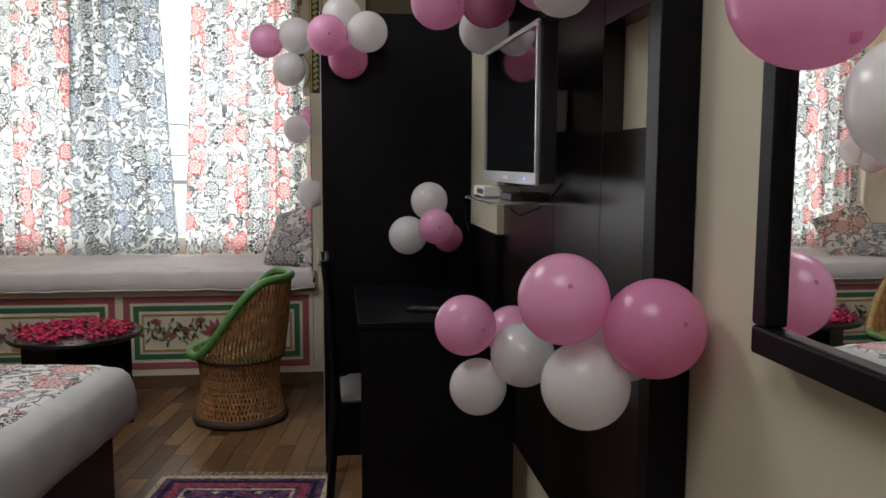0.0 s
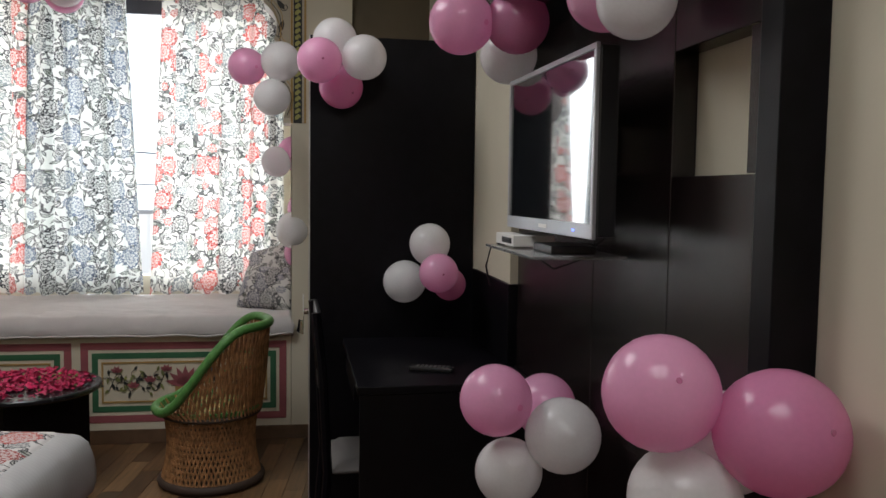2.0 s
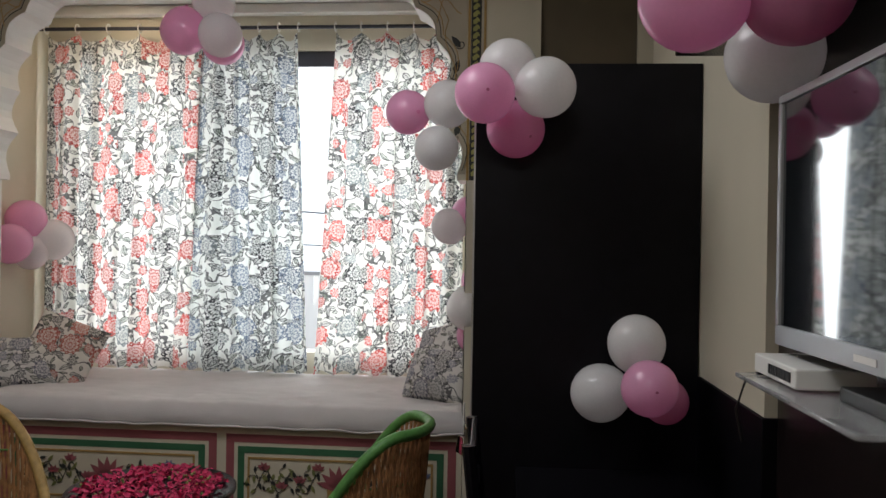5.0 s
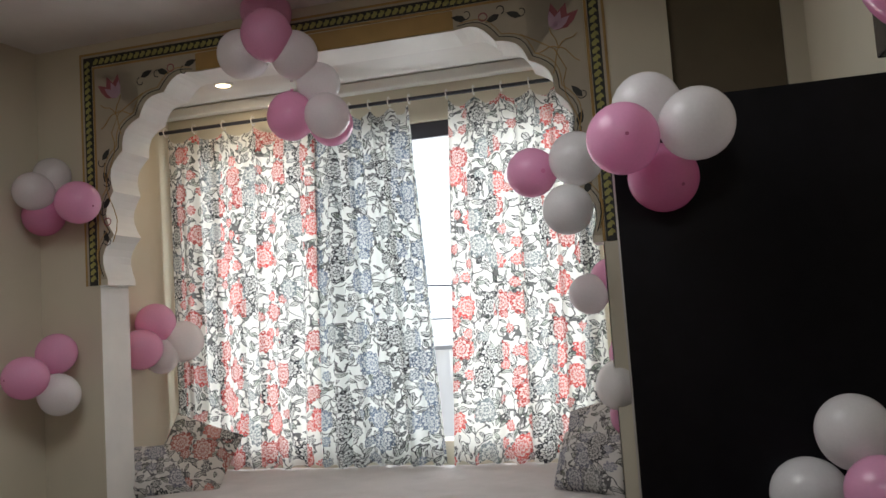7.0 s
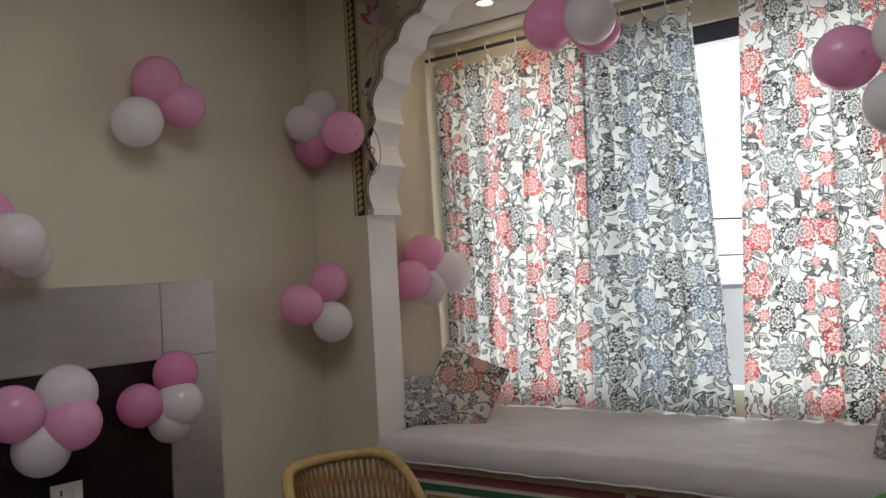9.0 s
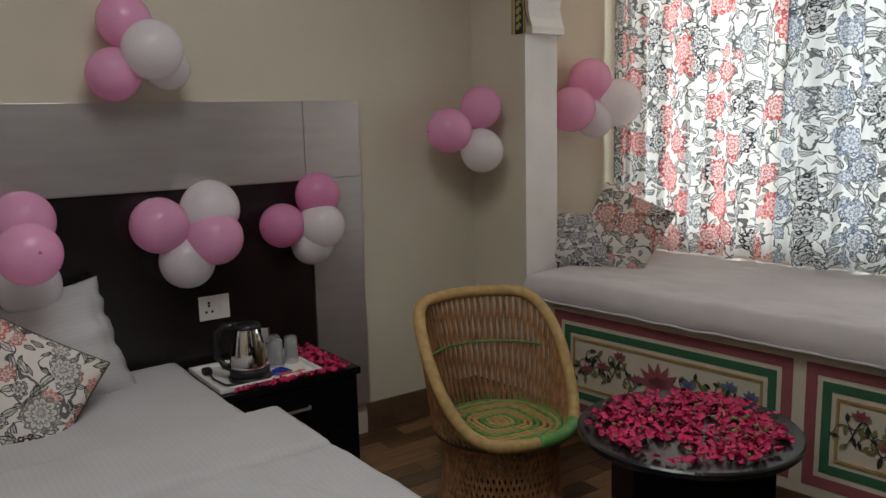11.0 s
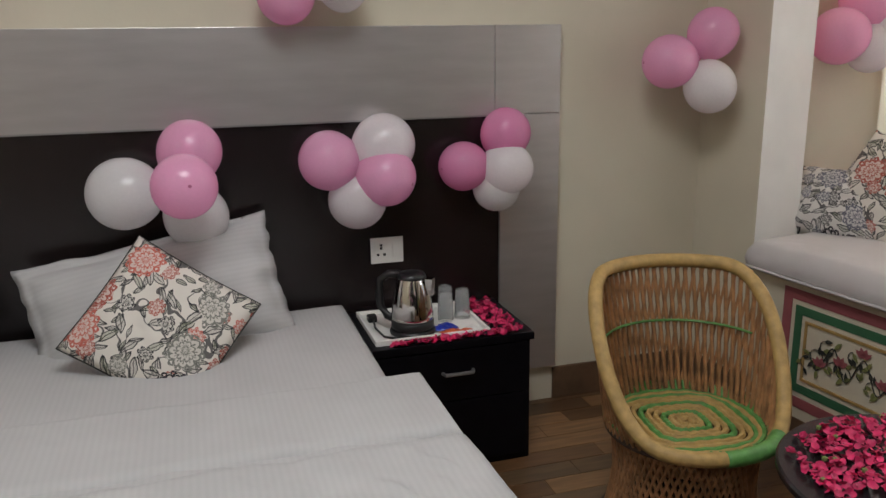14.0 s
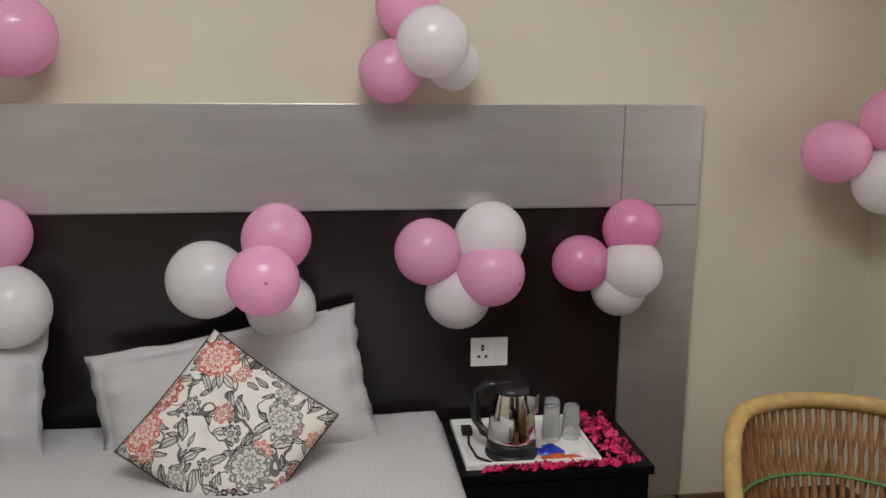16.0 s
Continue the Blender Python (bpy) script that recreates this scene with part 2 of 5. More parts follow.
        ring = op("LESS_THAN", op("FRACT", op("SUBTRACT", op("MULTIPLY", q, rings), op("MULTIPLY", lobe, 0.55))), 0.27)
        split = op("LESS_THAN", lobe, 0.27)
        rim = op("LESS_THAN", op("ABSOLUTE", op("SUBTRACT", out, 1.0)), 0.07)
        line = op("MAXIMUM", rim, op("MULTIPLY", mask, op("MAXIMUM", ring, split)))
        return mask, line, c

    sx = N("ShaderNodeSeparateXYZ")
    Lk(wv.outputs[0], sx.inputs[0])
    pale = tuple(0.62 * a + 0.38 * g for a, g in zip(back, grey))
    leafy = (grey[0] * 1.5, grey[1] * 1.6, grey[2] * 1.2)
    vine = N("ShaderNodeTexNoise")
    vine.inputs["Scale"].default_value, vine.inputs["Detail"].default_value = scale * 1.4, 1.5
    Lk(wv.outputs[0], vine.inputs["Vector"])
    stem = op("LESS_THAN", op("ABSOLUTE", op("SUBTRACT", vine.outputs["Fac"], 0.5)), 0.013)
    col = mix(op("MULTIPLY", stem, 0.85), back, ink)
    for sc, off, wd, ln, keep in ((scale * 3.4, 5.1, 0.14, 0.036, 0.25), (scale * 2.3, 2.7, 0.17, 0.026, 0.15)):
        lm, li, lc = leaves(sc, off, 0.47, wd, ln)
        on = op("GREATER_THAN", lc[1], keep)
        col = mix(op("MULTIPLY", op("MULTIPLY", lm, on), 0.42), col, mix(op("GREATER_THAN", lc[2], 0.6), pale, leafy))
        col = mix(op("MULTIPLY", op("MULTIPLY", li, on), 0.95), col, ink)
    for sc, off, rad, pet, rg, keep in ((scale * 1.7, 9.3, 0.30, 8, 2.2, 0.35), (scale, 0.0, 0.38, 11, 3.2, 0.25)):
        hm, hl, hc = heads(sc, off, rad, pet, rg)
        on = op("GREATER_THAN", hc[1], keep)
        if stripes:
            band = op("GREATER_THAN", op("ADD", op("SINE", op("MULTIPLY", sx.outputs[0], 17.0)), op("MULTIPLY", hc[0], 0.9)), 0.35)
        else:
            band = op("GREATER_THAN", hc[0], 0.35)
        tint = mix(band, grey, red)
        soft = mix(band, tuple(0.78 * a + 0.22 * g for a, g in zip(back, grey)), tuple(0.74 * a + 0.26 * g for a, g in zip(back, red)))
        deep = mix(band, ink, tuple(0.72 * c for c in red))
        col = mix(op("MULTIPLY", hm, on), col, soft)
        col = mix(op("MULTIPLY", op("MULTIPLY", hl, on), 1.0), col, mix(op("GREATER_THAN", hc[2], 0.3), tint, deep))
    b = nt.nodes["Principled BSDF"]
    b.inputs["Roughness"].default_value, b.inputs["Specular IOR Level"].default_value = 0.9, 0.1
    Lk(col, b.inputs["Base Color"])
    weave = N("ShaderNodeTexNoise")
    weave.inputs["Scale"].default_value = 260
    Lk(tc.outputs["UV"], weave.inputs["Vector"])
    bp = N("ShaderNodeBump")
    bp.inputs["Strength"].default_value, bp.inputs["Distance"].default_value = 0.2, 0.002
    Lk(weave.outputs["Fac"], bp.inputs["Height"])
    Lk(bp.outputs[0], b.inputs["Normal"])
    if through_light:
        tr = N("ShaderNodeBsdfTranslucent")
        Lk(col, tr.inputs[0])
        mx = N("ShaderNodeMixShader")
        mx.inputs[0].default_value = through_light
        Lk(b.outputs[0], mx.inputs[1])
        Lk(tr.outputs[0], mx.inputs[2])
        Lk(mx.outputs[0], nt.nodes["Material Output"].inputs[0])
    return m


CURTAIN = floral("printed_curtain_cotton", (0.80, 0.79, 0.74), (0.64, 0.10, 0.09), (0.20, 0.23, 0.24), 0.32, 5.8)
CURTAINGREY = floral("grey_printed_curtain_cotton", (0.76, 0.78, 0.75), (0.16, 0.20, 0.27), (0.16, 0.18, 0.19), 0.24, 5.8)
CUSHION = floral("printed_cushion_cotton", (0.66, 0.62, 0.56), (0.50, 0.14, 0.11), (0.19, 0.19, 0.17), 0.0, 6.5, False)
CUSHIONGREY = floral("grey_printed_cushion_cotton", (0.60, 0.58, 0.55), (0.20, 0.20, 0.25), (0.17, 0.17, 0.17), 0.0, 7.5, False)
RUNNER = floral("printed_bed_runner", (0.64, 0.62, 0.60), (0.48, 0.13, 0.12), (0.20, 0.21, 0.22), 0.0, 5.0, False)


# ---- mesh helpers ----
def mesh_ob(name, bm, material, parent=None, label="", smooth=False):
    me = bpy.data.meshes.new(name)
    bm.normal_update()
    bm.to_mesh(me)
    bm.free()
    if smooth:
        for p in me.polygons:
            p.use_smooth = True
    me.materials.append(material)
    ob = new(name, me)
    if parent:
        ob.parent = parent
    if label:
        ob["label"] = label
    return ob


def part(name, bm, material, parent, label="", smooth=False):
    return mesh_ob(name, bm, material, parent, label, smooth)


def thing(name, m, label, category, group="", kind=""):
    ob = new(name)
    ob.matrix_world = m
    return tagged(ob, label, category, group, kind)


def box(x0, y0, z0, x1, y1, z1, bevel=0.0, bm=None):
    own = bmesh.new()
    bmesh.ops.create_cube(own, size=1)
    bmesh.ops.scale(own, vec=(x1 - x0, y1 - y0, z1 - z0), verts=own.verts)
    bmesh.ops.translate(own, vec=((x0 + x1) / 2, (y0 + y1) / 2, (z0 + z1) / 2), verts=own.verts)
    if bevel:
        bmesh.ops.bevel(own, geom=own.edges[:], offset=bevel, segments=2, affect="EDGES", profile=0.5)
    if bm is None:
        return own
    me = bpy.data.meshes.new("tmp")
    own.to_mesh(me)
    own.free()
    bm.from_mesh(me)
    bpy.data.meshes.remove(me)
    return bm


def lathe(profile, seg=32):
    bm = bmesh.new()
    rings = []
    for r, z in profile:
        rings.append([bm.verts.new((max(r, 1e-4) * math.cos(2 * math.pi * i / seg), max(r, 1e-4) * math.sin(2 * math.pi * i / seg), z)) for i in range(seg)])
    for a, b in zip(rings, rings[1:]):
        for i in range(seg):
            bm.faces.new((a[i], a[(i + 1) % seg], b[(i + 1) % seg], b[i]))
    return bm


def tube(points, r, seg=8, bm=None, closed=False):
    bm = bm or bmesh.new()
    pts = [Vector(p) for p in points]
    rings = []
    n = len(pts)
    for i, p in enumerate(pts):
        a = pts[(i - 1) % n] if closed or i > 0 else p
        c = pts[(i + 1) % n] if closed or i < n - 1 else p
        d = (c - a).normalized()
        up = Vector((0, 0, 1)) if abs(d.z) < 0.9 else Vector((1, 0, 0))
        s = d.cross(up).normalized()
        u = s.cross(d)
        rings.append([bm.verts.new(p + (s * math.cos(2 * math.pi * k / seg) + u * math.sin(2 * math.pi * k / seg)) * r) for k in range(seg)])
    for i in range(n if closed else n - 1):
        a, b = rings[i], rings[(i + 1) % n]
        for k in range(seg):
            bm.faces.new((a[k], a[(k + 1) % seg], b[(k + 1) % seg], b[k]))
    if not closed:
        bm.faces.new(rings[0][::-1])
        bm.faces.new(rings[-1])
    return bm


def plate(points, depth, bm=None):
    """A flat outline in x, z, with thickness towards -y."""
    bm = bm or bmesh.new()
    front = [bm.verts.new((x, -depth, z)) for x, z in points]
    rear = [bm.verts.new((x, 0, z)) for x, z in points]
    bm.faces.new(front)
    bm.faces.new(rear[::-1])
    n = len(points)
    for i in range(n):
        bm.faces.new((front[i], rear[i], rear[(i + 1) % n], front[(i + 1) % n]))
    return bm


def structure(name, bm, material, m=None, label="", smooth=False):
    ob = mesh_ob(name, bm, material, smooth=smooth)
    if m:
        ob.matrix_world = m
    return tagged(ob, label, "structure", "", "structure")


# ---- the shell ----
floor = structure("floor", box(-3.5, -1.3, FLOOR - 0.12, 1.6, 6.9, FLOOR - 0.012), SKIRT, label="brown parquet floor of short mixed planks")
structure("ceiling", box(-3.5, -1.3, 3.1, 1.7, 7.0, 3.25), CEIL, label="plain off-white painted ceiling")
structure("wall_west", box(-3.5, -1.3, FLOOR, -3.34, 5.27, 3.1), CREAM, label="cream painted wall behind the bed")
structure("wall_south", box(-3.34, -1.3, FLOOR, 1.5, -1.15, 3.1), CREAM, label="cream painted wall")
structure("wall_pier_east", box(-0.028, -0.572, 1.062, 0.058, 0.99, 3.1), CREAM, EAST, "cream plastered wall return above the desk")
structure("wall_east", box(0.06, -5.6, FLOOR, 0.2, 1.55, 3.1), CREAM, EAST, "cream painted wall with mirror and television panel")


def arch_outline():
    left = [(0.369, 1.80), (0.415, 1.80)]
    cusps = [(0.415, 1.83), (0.462, 2.06), (0.468, 2.29), (0.53, 2.50), (0.64, 2.665), (0.79, 2.78), (0.985, 2.86)]
    for (x0, z0), (x1, z1) in zip(cusps, cusps[1:]):
        mx, mz = (x0 + x1) / 2, (z0 + z1) / 2
        nx, nz = -(z1 - z0), (x1 - x0)
        for k in range(7):
            f = k / 6
            h = math.sin(math.pi * f) * 0.20
            left.append((x0 + (x1 - x0) * f + nx * h, z0 + (z1 - z0) * f + nz * h))
    right = [(2 * 1.672 - x, z) for x, z in left[::-1]]
    return left + [(1.2, 2.862), (2.14, 2.862)] + right


arch = arch_outline()


def wall_with_arch():
    bm = bmesh.new()
    left = [p for p in arch if p[0] <= 1.672]
    right = [p for p in arch if p[0] > 1.672]
    for pts in ([(-0.12, FLOOR), (0.369, FLOOR)] + left + [(1.672, 2.862), (1.672, 3.1), (-0.12, 3.1)],
                [(1.672, 3.1), (1.672, 2.862)] + right + [(2.975, FLOOR), (3.33, FLOOR), (3.33, 3.1)]):
        front = [bm.verts.new((x, 0, z)) for x, z in pts]
        rear = [bm.verts.new((x, 0.22, z)) for x, z in pts]
        f1 = bm.faces.new(front)
        f2 = bm.faces.new(rear[::-1])
        n = len(pts)
        for i in range(n):
            bm.faces.new((front[i], rear[i], rear[(i + 1) % n], front[(i + 1) % n]))
    bm.normal_update()
    bmesh.ops.triangulate(bm, faces=[f for f in bm.faces if len(f.verts) > 4], ngon_method="EAR_CLIP")
    bmesh.ops.remove_doubles(bm, verts=bm.verts, dist=1e-5)
    return bm


wall_n = structure("wall_north", wall_with_arch(), CREAM, BAY, "cream wall with a painted scalloped arch into the window seat")


def arch_lining():
    bm = bmesh.new()
    pts = [(0.369, 0.5)] + arch + [(2.975, 0.5)]
    c = (1.672, 1.6)
    ins = []
    for x, z in pts:
        d = math.hypot(c[0] - x, c[1] - z)
        ins.append((x + (c[0] - x) / d * 0.004, z + (c[1] - z) / d * 0.004))
    a = [bm.verts.new((x, -0.006, z)) for x, z in ins]
    b = [bm.verts.new((x, 0.226, z)) for x, z in ins]
    for i in range(len(ins) - 1):
        bm.faces.new((a[i], b[i], b[i + 1], a[i + 1]))
    return bm


part("arch_lining", arch_lining(), WHITE, wall_n, "white painted arch reveal")
# dark brown strip, set back 3 cm from the cream wall
structure("wall_north_brown", box(3.33, 0.03, FLOOR, 3.80, 0.22, 3.1), BROWN, BAY, "dark brown wall strip above the wardrobe")
structure("wall_north_end", box(3.80, 0, FLOOR, 4.6, 0.22, 3.1), CREAM, BAY, "cream painted wall return")
structure("wall_bay_west", box(0.0, 0.22, FLOOR, 0.12, 1.22, 3.1), CREAM, BAY, "cream side wall of the window seat")
structure("wall_bay_east", box(3.06, 0.22, FLOOR, 3.2, 1.22, 3.1), CREAM, BAY, "cream side wall of the window seat")


def window_wall():
    bm = box(0.12, 1.06, FLOOR, 3.06, 1.22, 0.78)
    box(0.12, 1.06, 2.72, 3.06, 1.22, 3.1, bm=bm)
    box(0.12, 1.06, 0.78, 0.30, 1.22, 2.72, bm=bm)
    box(2.86, 1.06, 0.78, 3.06, 1.22, 2.72, bm=bm)
    return bm


structure("wall_window", window_wall(), CREAM, BAY, "cream wall round the window")
bayceil = structure("ceiling_bay", box(0.12, 0.22, 3.0, 3.06, 1.06, 3.09), CEIL, BAY, "white ceiling of the window bay")
structure("trim", box(0.12, 0.98, 2.935, 3.06, 1.06, 2.998, 0.01), WHITE, BAY, "white cornice in the window bay")
win = structure("window_1", box(0.30, 1.10, 2.62, 2.86, 1.18, 2.72, 0.006), DARKFRAME, BAY, "dark framed window with open view")
part("window_frame", box(0.30, 1.10, 0.78, 0.36, 1.18, 2.62, 0.004), DARKFRAME, win)
part("window_frame", box(2.80, 1.10, 0.78, 2.86, 1.18, 2.62, 0.004), DARKFRAME, win)
part("window_frame", box(1.20, 1.10, 0.78, 1.26, 1.18, 2.62, 0.004), DARKFRAME, win)
# the bright street beyond the window
SKYWHITE = glow("bright_hazy_sky", (0.93, 0.97, 1.0), 1.0)
bk = structure("backdrop", box(-14, 14.0, -4, 16, 14.1, 12), SKYWHITE, BAY, "pale hazy sky beyond the window")
# facade, balusters, rail and shutter emit their colour, standing in for sunlight on them
FACADEGLOW = glow("glowing_white_facade", (0.85, 0.86, 0.85), 0.55)
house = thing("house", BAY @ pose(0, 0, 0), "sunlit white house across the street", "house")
part("wall", box(-1.0, 10.0, -4, 9.0, 12.0, 1.0), FACADEGLOW, house)
part("balcony_rail", box(-1.0, 9.85, 0.95, 9.0, 9.95, 1.02), glow("glowing_grey_rail", (0.5, 0.5, 0.5), 0.3), house)
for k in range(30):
    part("baluster", box(-0.4 + k * 0.3, 9.87, 0.45, -0.33 + k * 0.3, 9.93, 0.95), FACADEGLOW, house)
part("window", box(2.2, 9.96, -0.6, 2.5, 10.0, 0.2), glow("glowing_teal_shutter", (0.1, 0.6, 0.6), 0.4), house)
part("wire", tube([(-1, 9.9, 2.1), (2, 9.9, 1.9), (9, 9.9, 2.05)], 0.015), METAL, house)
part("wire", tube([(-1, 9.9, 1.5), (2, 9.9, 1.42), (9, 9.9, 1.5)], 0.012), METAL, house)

# skirting
for nm, m, b in (("baseboard_west", None, (-3.34, 4.57, FLOOR, -3.328, 5.25, 0.04)), ("baseboard_north", BAY, (0.0, -0.012, FLOOR, 0.369, 0, 0.04)), ("baseboard_bench", BAY, (0.372, -0.008, FLOOR, 3.33, -0.002, -0.025))):
    structure(nm, box(*b, 0.003), SKIRT, m, "brown wooden skirting")

# ---- painted border round the arch ----
border = tagged(new("arch_border"), "painted Rajasthani border of leaves and flowers round the arch", "wall painting", "", "structure")
border.matrix_world = BAY @ pose(0, -0.003, 0)


def strip(x0, z0, x1, z1, d, material, name="band"):
    part(name, box(x0, -d, z0, x1, 0, z1), material, border)


def ring_strip(o, w, d, material, name):
    """A band along the two sides and the top, o in from the outer edge."""
    x0, x1, z1 = 0.285 + o, 3.06 - o, 3.05 - o
    strip(x0, 1.80, x0 + w, z1, d, material, name)
    strip(x1 - w, 1.80, x1, z1, d, material, name)
    strip(x0 + w, z1 - w, x1 - w, z1, d, material, name)


ring_strip(0.0, 0.012, 0.002, OCHRE, "outer_line")
ring_strip(0.012, 0.012, 0.002, TAUPE, "pale_line")
ring_strip(0.024, 0.05, 0.002, INK, "dark_band")
ring_strip(0.078, 0.012, 0.002, OCHRE, "inner_line")


def leaf(bm, x, z, a, l, w, y=-0.004):
    ca, sa = math.cos(a), math.sin(a)
    pts = [(0, 0), (0.3, 0.5), (0.65, 0.42), (1, 0), (0.65, -0.42), (0.3, -0.5)]
    vs = [bm.verts.new((x + l * px * ca - w * py * sa, y, z + l * px * sa + w * py * ca)) for px, py in pts]
    bm.faces.new(vs[::-1])


def facing(b):
    for f in b.faces:
        f.normal_update()
        if f.normal.y > 0:
            f.normal_flip()
    return b


bm = bmesh.new()
for side in (0.285 + 0.049, 3.06 - 0.049):
    z = 1.82
    while z < 2.98:
        leaf(bm, side - 0.016, z, 0.9, 0.042, 0.024)
        leaf(bm, side + 0.016, z + 0.012, 2.2, 0.03, 0.014)
        z += 0.036
x = 0.37
while x < 2.98:
    leaf(bm, x, 3.001 - 0.018, 0.7, 0.045, 0.024)
    leaf(bm, x + 0.012, 3.001 + 0.014, -0.7, 0.03, 0.014)
    x += 0.036
tagged(part("leaf_row", bm, LEAFROW, border, "yellow-green leaf row"), kind="stuff")
# ground of the spandrels and their flower scrolls
for flip in (1, -1):
    def fx(u):
        return u if flip == 1 else 2 * 1.672 - u
    bm = bmesh.new()
    inner = [p for p in arch if p[0] < 0.99 and p[1] > 1.81]
    for (x0, z0), (x1, z1) in zip(inner, inner[1:]):
        # ground between the border and the scallops, as narrow quads
        top0, top1 = (0.376, z0), (0.376, z1)
        if x0 > 0.64:
            top0, top1 = (x0, 2.96), (x1, 2.96)
        elif x1 > 0.64:
            top0, top1 = (0.376, 2.96), (x1, 2.96)
        q = [(fx(x0), z0), (fx(x1), z1), (fx(top1[0]), top1[1]), (fx(top0[0]), top0[1])]
        try:
            bm.faces.new([bm.verts.new((a, -0.002, c)) for a, c in (q if flip == 1 else q[::-1])])
        except ValueError:
            pass
    bm.faces.new([bm.verts.new((fx(a), -0.002, c)) for a, c in ((0.376, 2.665), (0.64, 2.665), (0.64, 2.96), (0.376, 2.96))])
    for f in bm.faces:
        if f.normal.y > 0:
            f.normal_flip()
    part("spandrel", bm, TAUPE, border, "taupe painted spandrel")
    for o in (0.0, 0.012):
        edge = [(fx(a - 0.02 - o), -0.004, c + 0.015 + o) for a, c in inner]
        part("scallop_line", tube(edge, 0.0022, 5), OCHRE if o else INK, border)
    def motif(name, cx, cz, a, size, material, label=""):
        """A leaf with a curled tail."""
        bm = bmesh.new()
        leaf(bm, cx, cz, a, size, size * 0.42)
        part(name, facing(bm), material, border, label)
        tail = [(cx - size * 0.35 * math.sin(q * 0.5 + a) * (1 - q * 0.07), -0.0045, cz + size * 0.35 * (math.cos(q * 0.5 + a) * (1 - q * 0.07) - math.cos(a))) for q in range(9)]
        part("tendril", tube(tail, 0.0022, 5), INK, border)
    for a, c, r in ((0.43, 2.02, 1.9), (0.41, 2.20, 1.0), (0.44, 2.33, 1.9), (0.41, 2.46, 0.9), (0.66, 2.875, 0.4), (0.76, 2.90, -0.4), (0.92, 2.90, 0.3)):
        motif("dark_leaf", fx(a), c, r if flip == 1 else math.pi - r, 0.075, INK)
    for a, c in ((0.43, 2.13), (0.84, 2.90)):
        ringp = [(fx(a) + 0.02 * math.cos(q * 0.63), -0.0045, c + 0.02 * math.sin(q * 0.63)) for q in range(10)]
        part("bud", tube(ringp, 0.003, 5, closed=True), REDP, border)
    stem = [(fx(0.46 + 0.03 * math.sin(k * 0.9)), -0.0045, 2.02 + k * 0.058) for k in range(11)] + [(fx(0.52 + 0.05 * k), -0.0045, 2.70 + 0.03 * k) for k in range(4)]
    part("vine", tube(stem, 0.0024, 5), OCHRE, border)
    for k in range(5):
        arm = [(fx(0.50 + q * 0.022 * math.cos(k * 1.25)), -0.0045, 2.70 + q * 0.022 * math.sin(k * 1.25) + 0.012 * math.sin(q * 1.1)) for q in range(6)]
        part("vine", tube(arm, 0.0024, 5), OCHRE, border)
    for scale_, paint, y in ((1.0, REDP, -0.004), (0.72, LILAC, -0.006)):
        bm = bmesh.new()
        for k in range(3):
            ang = math.pi * (0.62 + (k - 1) * 0.17)
            leaf(bm, fx(0.50 + 0.012 * (1 - scale_) * 4), 2.785, ang if flip == 1 else math.pi - ang, 0.13 * scale_, 0.05 * scale_, y)
        part("lotus", facing(bm), paint, border, "lilac painted lotus with a rose outline")
strip(0.985, 2.864, 2.359, 2.955, 0.002, OCHRE, "ochre_bar")

# ---- window seat ----
bench = thing("window_bench", BAY, "masonry window seat with painted flower panels", "bench")
part("body", box(0.372, 0.0, FLOOR, 2.972, 1.05, 0.535), IVORY, bench)


def frame_band(x0, z0, x1, z1, w, d, material, name):
    bm = box(x0, -d, z0, x1, 0, z0 + w)
    box(x0, -d, z1 - w, x1, 0, z1, bm=bm)
    box(x0, -d, z0 + w, x0 + w, 0, z1 - w, bm=bm)
    box(x1 - w, -d, z0 + w, x1, 0, z1 - w, bm=bm)
    part(name, bm, material, bench)


def scroll(x0, x1, zc, seed):
    """A branching painted vine: a wave with curled side shoots, leaves and blossoms."""
    rnd = random.Random(seed)
    n = 40
    pts = [(x0 + (x1 - x0) * k / n, -0.006, zc + 0.055 * math.sin(k * 0.39 + seed)) for k in range(n + 1)]
    part("vine", tube(pts, 0.0024, 5), INK, bench, "thin dark painted vine")
    dark, green, rose = bmesh.new(), bmesh.new(), bmesh.new()
    for k in range(3, n, 5):
        x, _, z = pts[k]
        up = 1 if z < zc else -1
        curl = [(x + (0.045 - 0.0035 * q) * math.cos(q * 0.55) * 0.9 - 0.04, -0.006, z + up * (0.045 - 0.0035 * q) * math.sin(q * 0.55)) for q in range(9)]
        part("tendril", tube(curl, 0.0019, 5), INK, bench)
        for q in (2, 5, 8):
            leaf(dark if rnd.random() < 0.6 else green, curl[q][0], curl[q][2], rnd.uniform(0, 6.28), rnd.uniform(0.028, 0.042), 0.016, -0.0075)
    for k in range(1, n, 2):
        x, _, z = pts[k]
        leaf(green if k % 3 else dark, x, z, rnd.uniform(0.5, 2.6) * rnd.choice((1, -1)), rnd.uniform(0.03, 0.048), 0.017, -0.007)
    for k in range(6, n, 11):
        x, _, z = pts[k]
        for q in range(4):
            leaf(rose, x, z + 0.01, math.pi * (0.2 + q * 0.2), 0.042, 0.02, -0.0085)
    tagged(part("leaf", facing(dark), INK, bench), kind="stuff")
    tagged(part("leaf", facing(green), OLIVE, bench), kind="stuff")
    part("blossom", facing(rose), REDP if seed % 2 else BLUEP, bench)


